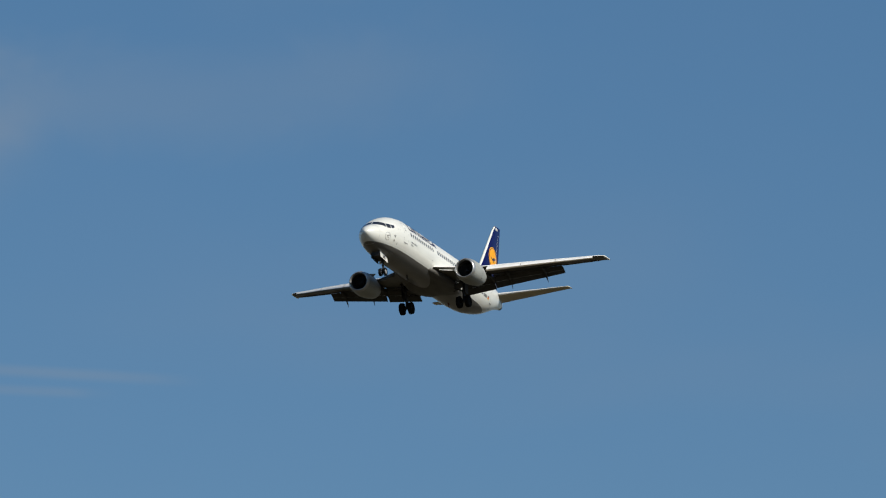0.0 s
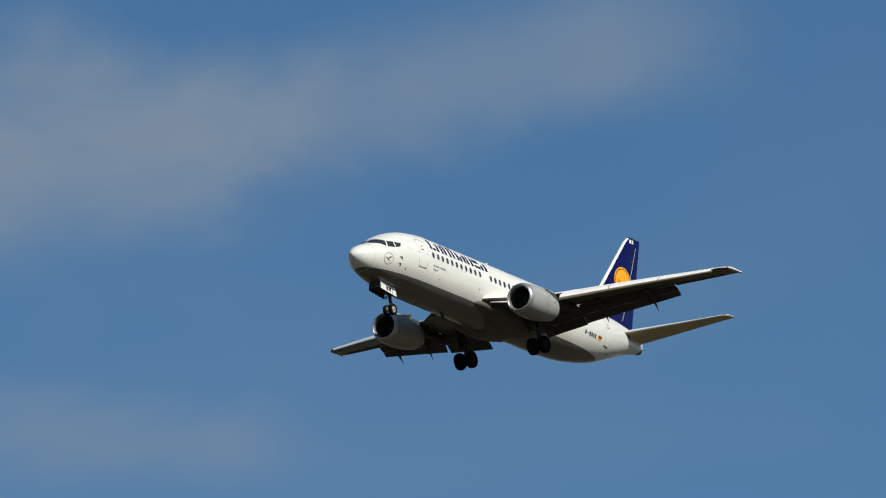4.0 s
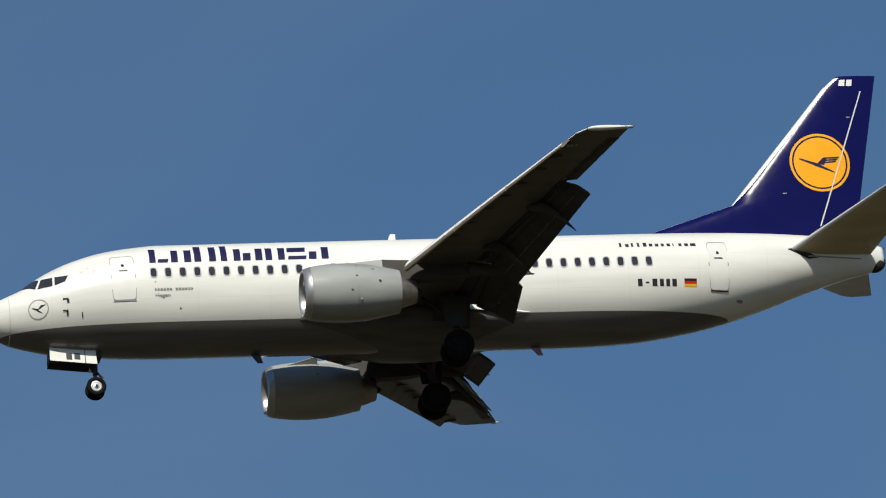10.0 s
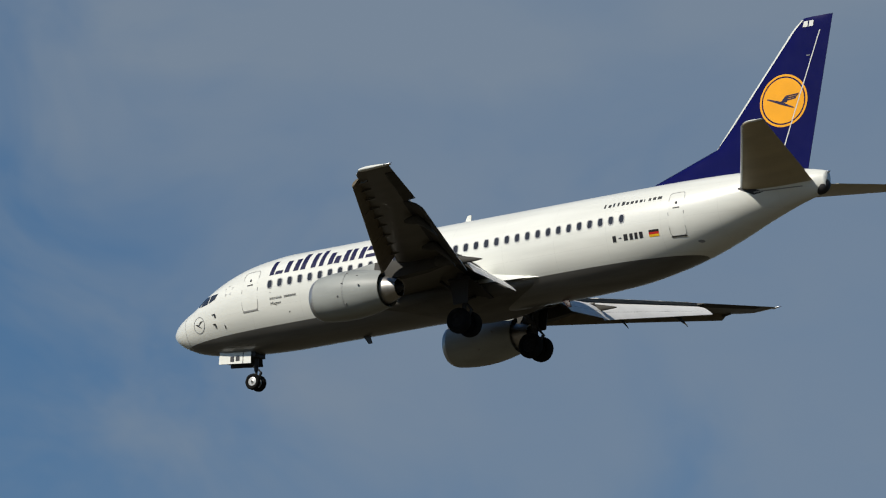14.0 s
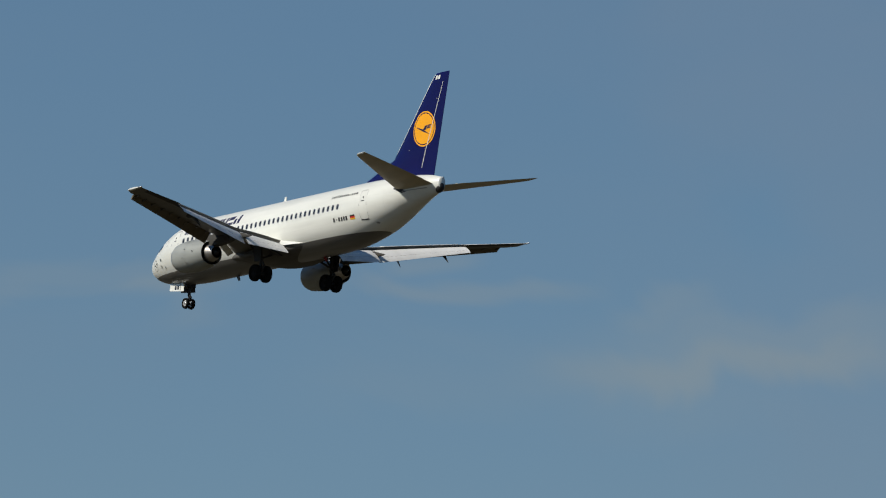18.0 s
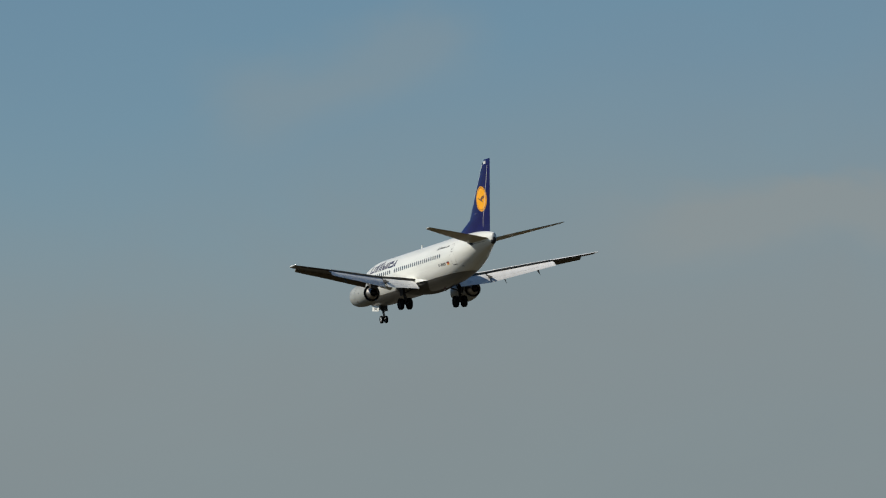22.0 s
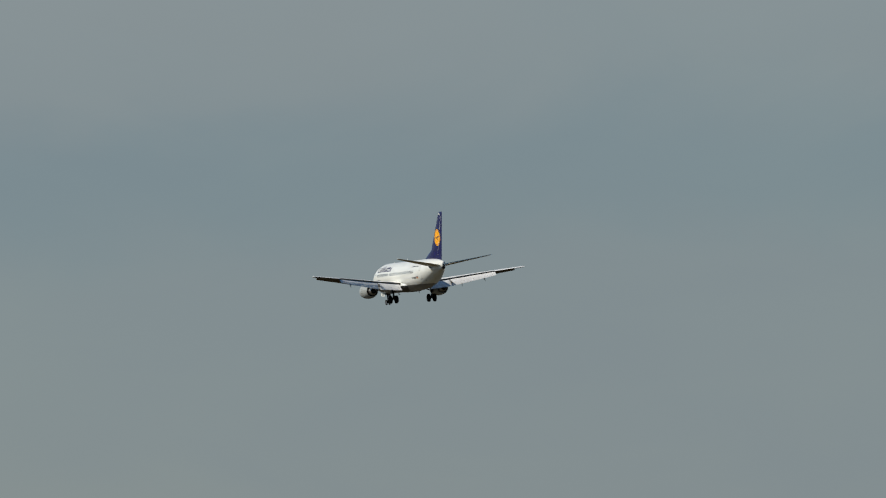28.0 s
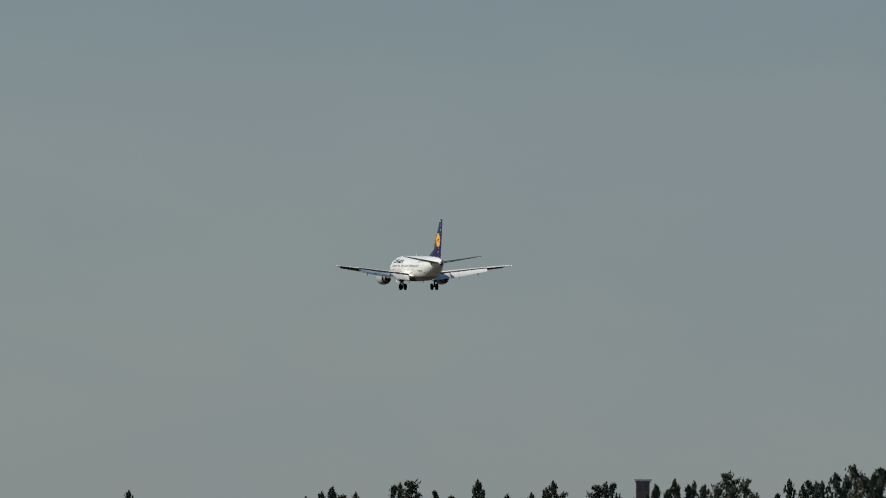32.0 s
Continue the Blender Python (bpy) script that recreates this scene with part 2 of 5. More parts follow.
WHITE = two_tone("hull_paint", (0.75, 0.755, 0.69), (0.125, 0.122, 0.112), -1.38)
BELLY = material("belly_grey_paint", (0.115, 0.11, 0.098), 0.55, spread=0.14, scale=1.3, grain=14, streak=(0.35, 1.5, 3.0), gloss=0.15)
# SLATM, GREY and FLAPM are darker than plain paint: underside shade put in
SLATM = material("slat_paint_shaded", (0.16, 0.135, 0.095), 0.55, gloss=0.2, spread=0.12, scale=1.2, streak=(0.5, 2.0, 2.0))
PURE = material("white_paint", (0.75, 0.755, 0.69), 0.35, spread=0.05, scale=1.0, coat=0.3)
GREY = material("wing_paint_shaded", (0.098, 0.09, 0.074), 0.42, gloss=0.4, spread=0.12, scale=0.8, streak=(0.4, 2.0, 2.0), bump=0.05)
LIGHT = material("light_grey_paint", (0.60, 0.60, 0.58), 0.38, spread=0.07, scale=0.9, streak=(0.5, 1.6, 1.6))
NACELLE = material("nacelle_paint", (0.32, 0.335, 0.315), 0.42, spread=0.12, scale=0.9, streak=(0.4, 1.5, 1.5), coat=0.0, gloss=0.22)
LIP = material("inlet_metal", (0.50, 0.50, 0.49), 0.36, metal=0.75, spread=0.1, scale=2.0)
STAB = material("tailplane_paint", (0.51, 0.44, 0.29), 0.5, gloss=0.3, spread=0.07, scale=0.8, streak=(0.5, 1.6, 1.6))
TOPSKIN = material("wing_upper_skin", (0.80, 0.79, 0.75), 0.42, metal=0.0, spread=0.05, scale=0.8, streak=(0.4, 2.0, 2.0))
BARE = material("bare_aluminium", (0.84, 0.84, 0.84), 0.38, metal=1.0, spread=0.06, scale=2.0)
HOT = material("exhaust_metal", (0.42, 0.40, 0.37), 0.46, metal=1.0, spread=0.15, scale=2.5)
# near-black for ducts, and for shade painted under the wing and on gear
DARKMETAL_SHADE = material("dark_duct_and_shade", (0.022, 0.022, 0.024), 0.6, metal=0.2, spread=0.1, scale=3)
FLAPM = material("flap_grey_shaded", (0.065, 0.062, 0.055), 0.62, gloss=0.1, spread=0.14, scale=1.5, streak=(0.5, 1.0, 1.0))
BLUE = material("fin_blue_paint", (0.0045, 0.0045, 0.068), 0.22, spread=0.05, scale=0.8, grain=2.2, bump=0.25, gloss=0.18)
ORANGE = material("emblem_orange", (0.86, 0.37, 0.008), 0.42, spread=0.04, scale=1.2, gloss=0.25)
NAVY = material("lettering_navy", (0.012, 0.012, 0.055), 0.45, spread=0.05, gloss=0.25)
INK = material("marking_black", (0.02, 0.02, 0.022), 0.4, spread=0.08)
FAINT = material("marking_grey", (0.42, 0.42, 0.42), 0.45, spread=0.1)
SEAM = material("door_seam", (0.30, 0.30, 0.29), 0.5, spread=0.1)
GLASS = material("cabin_glass", (0.035, 0.035, 0.04), 0.055, spread=0.15, scale=3, coat=0.6)
RUBBER = material("tyre_rubber", (0.012, 0.012, 0.012), 0.9, gloss=0.05, spread=0.2, scale=4, bump=0.1)
STEEL = material("gear_steel", (0.05, 0.05, 0.052), 0.6, metal=0.1, gloss=0.15, spread=0.15, scale=4)
# main wheel hubs, darkened for the shade they hang in below the wing
HUB_SHADED = material("wheel_hub_shaded", (0.015, 0.015, 0.016), 0.75, gloss=0.1, metal=0.0, spread=0.2, scale=5)
HUB = material("wheel_hub", (0.62, 0.62, 0.60), 0.35, metal=0.5, spread=0.1, scale=5)
BLACKF = material("flag_black", (0.012, 0.012, 0.012), 0.4)
REDF = material("flag_red", (0.55, 0.02, 0.015), 0.4)
GOLDF = material("flag_gold", (0.80, 0.48, 0.02), 0.4)
BEACON = material("beacon_red_glass", (0.16, 0.015, 0.012), 0.15, coat=0.5)
BARK = material("tree_bark", (0.10, 0.075, 0.055), 0.85, spread=0.2, scale=3, bump=0.4)
NEEDLE = material("pine_needles", (0.105, 0.118, 0.070), 0.7, spread=0.25, scale=0.7, grain=8)
LEAF = material("birch_leaves", (0.142, 0.140, 0.085), 0.65, spread=0.25, scale=0.7, grain=8)
BRICK = material("red_paint_weathered", (0.30, 0.17, 0.145), 0.6, spread=0.15, scale=0.8)
GRASS = material("dry_grass", (0.050, 0.038, 0.016), 0.9, spread=0.2, scale=0.02, grain=0.6, dirt=(0.034, 0.028, 0.011))


# ---------------------------------------------------------------- builders
def part(name, bm, mat, parent=None, label="", smooth=True):
    me = bpy.data.meshes.new(name)
    bm.normal_update()
    bm.to_mesh(me)
    bm.free()
    if smooth:
        for f in me.polygons:
            f.use_smooth = True
    me.materials.append(mat)
    ob = new(name, me)
    ob.parent = parent
    if label:
        tagged(ob, label)
    return ob


def sharp(bm, deg=35):
    """Split hard edges so that smooth faces keep their creases."""
    bm.normal_update()
    es = [e for e in bm.edges if len(e.link_faces) == 2 and e.calc_face_angle(0) > radians(deg)]
    bmesh.ops.split_edges(bm, edges=es)
    return bm


def loft(bm, rings, cap0=True, cap1=True, closed=True):
    vs = [[bm.verts.new(p) for p in r] for r in rings]
    n = len(rings[0])
    for a, b in zip(vs, vs[1:]):
        for j in range(n if closed else n - 1):
            k = (j + 1) % n
            bm.faces.new((a[j], a[k], b[k], b[j]))
    if cap0:
        bm.faces.new(vs[0][::-1])
    if cap1:
        bm.faces.new(vs[-1])
    return bm


def done(bm):
    bmesh.ops.recalc_face_normals(bm, faces=bm.faces)
    return bm


def turned(prof, c, axis="x", n=40, squash=None):
    """Rings of a turned shape: prof of (along, radius), round c."""
    out = []
    for s, r in prof:
        ring = []
        for j in range(n):
            a = 2 * math.pi * j / n
            u, v = r * math.cos(a), r * math.sin(a)
            if squash and v < 0:
                u, v = squash(u, v, r)
            p = {"x": (s, u, v), "y": (u, s, v), "z": (u, v, s)}[axis]
            ring.append(tuple(p[i] + c[i] for i in range(3)))
        out.append(ring)
    return out


def rod(bm, a, b, r0, r1=None, n=12):
    """A tapered bar from a to b."""
    a, b = Vector(a), Vector(b)
    q = (b - a).to_track_quat("Z", "Y")
    rings = []
    for p, r in ((a, r0), (b, r1 if r1 is not None else r0)):
        rings.append([tuple(p + q @ Vector((r * math.cos(2 * math.pi * j / n), r * math.sin(2 * math.pi * j / n), 0))) for j in range(n)])
    return loft(bm, rings)


def slab(bm, corners, off):
    """A plate: a polygon given by its corners, thickened by the vector off."""
    off = Vector(off)
    return loft(bm, [[tuple(Vector(p)) for p in corners], [tuple(Vector(p) + off) for p in corners]])


def box(bm, lo, hi):
    return slab(bm, [(lo[0], lo[1], lo[2]), (hi[0], lo[1], lo[2]), (hi[0], hi[1], lo[2]), (lo[0], hi[1], lo[2])], (0, 0, hi[2] - lo[2]))


def pchip(xs, ys):
    """Monotone cubic through the given stations."""
    xs, ys = np.array(xs, float), np.array(ys, float)
    h, d = np.diff(xs), np.diff(ys) / np.diff(xs)
    m = np.zeros(len(xs))
    for i in range(1, len(xs) - 1):
        if d[i - 1] * d[i] > 0:
            w1, w2 = 2 * h[i] + h[i - 1], h[i] + 2 * h[i - 1]
            m[i] = (w1 + w2) / (w1 / d[i - 1] + w2 / d[i])
    m[0], m[-1] = d[0], d[-1]

    def f(x):
        i = int(min(max(np.searchsorted(xs, x) - 1, 0), len(h) - 1))
        t = (x - xs[i]) / h[i]
        return float(ys[i] * (1 + 2 * t) * (1 - t) ** 2 + m[i] * h[i] * t * (1 - t) ** 2 + ys[i + 1] * t * t * (3 - 2 * t) + m[i + 1] * h[i] * t * t * (t - 1))
    return f


# ---------------------------------------------------------------- the hull's shape (x aft of the nose tip, port is -y)
NX = [0.0, 0.05, 0.15, 0.4, 0.8, 1.2, 1.55, 1.9, 2.3, 2.8, 3.5, 4.5, 5.5, 6.5]
TX = [19.5, 21.0, 23.0, 25.0, 26.5, 28.0, 29.5, 31.0, 32.0, 32.4]
SAG = [0.10 * max(0.0, 1 - x / 4.5) for x in NX]          # droop of the nose
HW = pchip(NX + TX, [0.02, 0.15, 0.28, 0.51, 0.77, 0.98, 1.13, 1.26, 1.39, 1.52, 1.67, 1.80, 1.86, 1.88] + [1.88, 1.88, 1.85, 1.74, 1.59, 1.34, 1.02, 0.64, 0.36, 0.22])
HT = pchip(NX + TX, [v - d for v, d in zip([-0.58, -0.47, -0.35, -0.13, 0.08, 0.24, 0.38, 0.60, 0.86, 1.11, 1.38, 1.64, 1.79, 1.87], SAG)] + [1.88, 1.88, 1.88, 1.88, 1.86, 1.82, 1.74, 1.58, 1.39, 1.28])
HB = pchip(NX + TX, [v - d for v, d in zip([-0.62, -0.74, -0.87, -1.09, -1.32, -1.50, -1.61, -1.70, -1.79, -1.88, -1.97, -2.06, -2.11, -2.13], SAG)] + [-2.13, -2.12, -2.03, -1.75, -1.41, -0.93, -0.37, 0.10, 0.36, 0.52])
HM = pchip(NX + TX, [v - d for v, d in zip([-0.60, -0.60, -0.59, -0.57, -0.54, -0.50, -0.46, -0.41, -0.35, -0.27, -0.18, -0.08, -0.02, 0.0], SAG)] + [0.0, 0.0, 0.02, 0.12, 0.26, 0.45, 0.66, 0.82, 0.86, 0.86])


def ring_at(x, n=80):
    w, t, b, m = HW(x), HT(x), HB(x), HM(x)
    out = []
    for j in range(n):
        a = 2 * math.pi * j / n
        s = math.sin(a)
        out.append((x, w * math.cos(a), m + ((t - m) if s > 0 else (m - b)) * s))
    return out


def skin_y(x, z):
    """Half width of the hull at station x and height z."""
    w, t, b, m = HW(x), HT(x), HB(x), HM(x)
    k = (z - m) / ((t - m) if z > m else (m - b))
    return w * math.sqrt(max(0.0, 1 - k * k))


def skin_patch(bm, quad, side=-1, off=0.008, nx=2, nz=2):
    """A painted or set-in patch on the hull; quad: four (x, z) corners in order."""
    a, b, c, d = quad
    g = []
    for i in range(nx + 1):
        col = []
        for j in range(nz + 1):
            u, v = i / nx, j / nz
            x = (1 - u) * (1 - v) * a[0] + u * (1 - v) * b[0] + u * v * c[0] + (1 - u) * v * d[0]
            z = (1 - u) * (1 - v) * a[1] + u * (1 - v) * b[1] + u * v * c[1] + (1 - u) * v * d[1]
            col.append(bm.verts.new((x, side * (skin_y(x, z) + off), z)))
        g.append(col)
    for i in range(nx):
        for j in range(nz):
            f = (g[i][j], g[i + 1][j], g[i + 1][j + 1], g[i][j + 1])
            bm.faces.new(f if side < 0 else f[::-1])
    return bm


def rect(x0, z0, x1, z1, lean=0.0):
    return ((x0, z0), (x1, z0), (x1 + lean, z1), (x0 + lean, z1))


def round_patch(bm, cx, cz, rx, rz, side=-1, off=0.008, n=16, power=2.0):
    """A rounded patch on the hull (power over 2: a window's rounded oblong)."""
    mid = bm.verts.new((cx, side * (skin_y(cx, cz) + off), cz))
    ring = []
    for j in range(n):
        a = 2 * math.pi * j / n
        c, s = math.cos(a), math.sin(a)
        x = cx + rx * math.copysign(abs(c) ** (2 / power), c)
        z = cz + rz * math.copysign(abs(s) ** (2 / power), s)
        ring.append(bm.verts.new((x, side * (skin_y(x, z) + off), z)))
    for j in range(n):
        f = (mid, ring[j], ring[(j + 1) % n])
        bm.faces.new(f if side < 0 else f[::-1])
    return bm


def flat_pane(bm, cx, cz, rx, rz, side, off):
    """A flat rounded pane that touches the hull at its middle."""
    y0, rise = skin_y(cx, cz), (skin_y(cx, cz + 0.05) - skin_y(cx, cz - 0.05)) / 0.1
    round_patch(bm, cx, cz, rx, rz, side, off, 16, 3.2)
    for v in bm.verts:
        v.co.y = side * (y0 + rise * (v.co.z - cz) + off)
    return bm


def seam_loop(bm, pts, width, side=-1, off=0.008):
    """A thin closed line on the hull through (x, z) points."""
    cx, cz = sum(p[0] for p in pts) / len(pts), sum(p[1] for p in pts) / len(pts)
    inner, outer = [], []
    for x, z in pts:
        l = math.hypot(x - cx, z - cz)
        for k, o in ((-0.5, inner), (0.5, outer)):
            u, v = x + (x - cx) / l * width * k, z + (z - cz) / l * width * k
            o.append(bm.verts.new((u, side * (skin_y(u, v) + off), v)))
    n = len(pts)
    for j in range(n):
        k = (j + 1) % n
        f = (inner[j], outer[j], outer[k], inner[k])
        bm.faces.new(f if side > 0 else f[::-1])
    return bm


def oblong(cx, cz, hx, hz, n=32, power=6.0):
    out = []
    for j in range(n):
        a = 2 * math.pi * j / n
        c, s = math.cos(a), math.sin(a)
        out.append((cx + hx * math.copysign(abs(c) ** (2 / power), c), cz + hz * math.copysign(abs(s) ** (2 / power), s)))
    return out


# ---------------------------------------------------------------- ground and far trees
bm = bmesh.new()
loft(bm, [[(6000 * math.cos(2 * math.pi * j / 48), 6000 * math.sin(2 * math.pi * j / 48), 0) for j in range(48)]], cap0=False)
ground = part("ground", bm, GRASS, smooth=False)
tagged(ground, "dry olive grassland reaching the horizon", "ground", kind="structure")


def tree(kind, seed, height):
    """A tapered trunk with limbs and a crown of many small tufts."""
    rnd = random.Random(seed)
    root = new(kind)
    bm = bmesh.new()
    lean = rnd.uniform(-0.25, 0.25)
    rod(bm, (0, 0, -0.3), (lean * 0.5, 0, height * 0.55), 0.19, 0.11, 8)
    rod(bm, (lean * 0.5, 0, height * 0.55), (lean, 0, height * 0.97), 0.11, 0.025, 7)
    crown = bmesh.new()
    pine = kind == "pine_tree"
    limbs = 34 if pine else 36
    tips = []
    for i in range(limbs):
        u = (i + rnd.random()) / limbs
        h = height * (0.34 + 0.63 * u)
        a = rnd.random() * 6.283
        if pine:
            reach = (0.15 + 1.55 * (1 - u) ** 0.85) * rnd.uniform(0.5, 1.2)
            rise = reach * rnd.uniform(0.2, 0.7)
        else:
            reach = 1.6 * math.sin(math.pi * (0.12 + 0.80 * u)) * rnd.uniform(0.55, 1.15)
            rise = reach * rnd.uniform(0.5, 1.3)
        s = (lean * h / height, 0, h)
        e = (s[0] + reach * math.cos(a), reach * math.sin(a), h + rise)
        rod(bm, s, e, 0.045, 0.012, 4)
        for k in range(14 if pine else 24):
            w = rnd.uniform(0.25, 1.08)
            tips.append(tuple(s[q] + (e[q] - s[q]) * w + rnd.gauss(0, 0.15) for q in range(3)))
        if pine:
            # upright shoot at the limb's end
            tall = max(0.1, min(rnd.uniform(0.35, 1.1), 0.55 * (height - e[2])))
            for k in range(16):
                w = k / 15
                tips.append((e[0] + rnd.gauss(0, 0.07 * (1.3 - w)), e[1] + rnd.gauss(0, 0.07 * (1.3 - w)), e[2] + tall * w))
    for k in range(22):
        w = rnd.random()
        tips.append((lean + rnd.gauss(0, 0.03 + 0.13 * (1 - w)), rnd.gauss(0, 0.03 + 0.13 * (1 - w)), height * (0.88 + 0.14 * w)))
    for p in tips:
        up = rnd.uniform(0.9, 2.2) if pine else rnd.uniform(0.4, 1.4)
        d = Vector((rnd.gauss(0, 0.45), rnd.gauss(0, 0.45), up)).normalized()
        side = d.orthogonal().normalized()
        side.rotate(Matrix.Rotation(rnd.random() * 6.283, 3, d))
        l, w = rnd.uniform(0.22, 0.5), rnd.uniform(0.05, 0.10)
        for sd in (side, d.cross(side)):
            v = [crown.verts.new(Vector(p) + q) for q in (-d * l * 0.4, sd * w, d * l, -sd * w)]
            crown.faces.new(v)
    part("trunk", done(bm), BARK, root, "slim grey-brown trunk")
    part("crown", crown, NEEDLE if pine else LEAF, root, "ragged dark green crown", smooth=False)
    tagged(root, "slender dark pine with a ragged upswept crown" if pine else "small broadleaf tree with thin olive foliage", "tree", "row of distant trees")
    return root


def on_ground(t_heading, dist):
    """A place on the ground by compass heading (as the camera's) and distance."""
    h = radians(t_heading)
    return (-dist * math.sin(h), dist * math.cos(h))


def far_row():
    rnd = random.Random(5)
    models = [(tree("pine_tree", 1, 13), 13), (tree("pine_tree", 2, 13), 13), (tree("pine_tree", 3, 13), 13), (tree("broadleaf_tree", 4, 12), 12), (tree("broadleaf_tree", 6, 12), 12)]
    # turn from the last heading and height over the level line, in hundredths of a degree
    tops = [(186, 38), (80, 36), (71, 39), (65, 42), (58, 37), (50, 39), (28, 44), (24, 45), (18, 46), (14, 40), (3, 41), (-7, 38), (-23, 47), (-26, 41), (-40, 39), (-55, 40), (-68, 47), (-63, 43), (-73, 40), (-94, 45), (-99, 47), (-103, 47), (-130, 46), (-140, 49), (-137, 44), (-149, 46), (-153, 48), (-158, 46), (-166, 45), (-171, 53), (-176, 45), (-183, 49), (-189, 40), (-202, 42), (-209, 50), (-217, 47), (-221, 50), (-226, 49), (-229, 49), (-237, 54), (-244, 53), (-249, 58), (-255, 51), (-262, 56), (-265, 58)]
    tops += [(rnd.uniform(-420, -275), rnd.uniform(38, 48)) for k in range(16)] + [(rnd.uniform(-270, 60), rnd.uniform(26, 34)) for k in range(14)] + [(rnd.uniform(60, 330), rnd.uniform(20, 30)) for k in range(10)]
    tops += [(-117, 38), (-124, 40), (-128, 42), (-113, 36)]
    used = set()
    for turn, hh in tops:
        i = rnd.choice((0, 1, 2, 0, 1, 2, 0, 1, 2, 3, 4))
        src, height = models[i]
        dist = rnd.uniform(1470, 1482) if abs(turn + 121.5) < 8 else rnd.uniform(1470, 1560)
        x, y = on_ground(END_HEADING + turn / 100, dist)
        top = EYE + dist * math.tan(radians(hh / 100 - 0.023))
        s = top / height
        if i in used:
            ob = copy_thing(src, pose(x, y, 0, 0, 0, rnd.uniform(0, 360)))
        else:
            ob = src
            used.add(i)
            ob.matrix_basis = pose(x, y, 0, 0, 0, rnd.uniform(0, 360))
        w = rnd.uniform(1.05, 1.5)
        ob.scale = (s * w, s * w, s)


END_HEADING = 78.398
far_row()


def far_tower():
    """A small red hut on a mast-like tower, with a pale flat roof, among the trees."""
    dist = 1490.0
    x, y = on_ground(END_HEADING + -1.215, dist)
    top = EYE + dist * math.tan(radians(0.475))
    root = new("signal_tower")
    root.matrix_basis = pose(x, y, 0, 0, 0, END_HEADING)
    bm = bmesh.new()
    box(bm, (-1.05, -1.05, top - 3.2), (1.05, 1.05, top - 0.3))
    part("cabin", bm, BRICK, root, "weathered red cabin", smooth=False)
    bm = bmesh.new()
    box(bm, (-1.4, -1.4, top - 0.26), (1.4, 1.4, top - 0.06))
    bmesh.ops.bevel(bm, geom=bm.edges[:], offset=0.03, segments=1)
    part("roof", bm, PURE, root, "thin pale flat roof", smooth=False)
    bm = bmesh.new()
    box(bm, (-1.2, -1.2, top - 0.55), (1.2, 1.2, top - 0.34))
    part("fascia", bm, BRICK, root, smooth=False)
    for sx in (-0.9, 0.9):
        for sy in (-0.9, 0.9):
            bm = bmesh.new()
            rod(bm, (sx * 1.3, sy * 1.3, 0), (sx, sy, top - 3.2), 0.1)
            part("post", bm, STEEL, root)
    for sx in (-0.45, 0.45):
        bm = bmesh.new()
        box(bm, (sx - 0.3, -1.08, top - 1.9), (sx + 0.3, -1.05, top - 1.0))
        part("window", bm, GLASS, root, smooth=False)
    tagged(root, "small red cabin with a pale flat roof on posts among trees", "tower")


far_tower()

# ---------------------------------------------------------------- the airliner
plane = new("airliner")
tagged(plane, "white twin-engine jet airliner with dark blue fin, wheels and flaps down", "airplane")


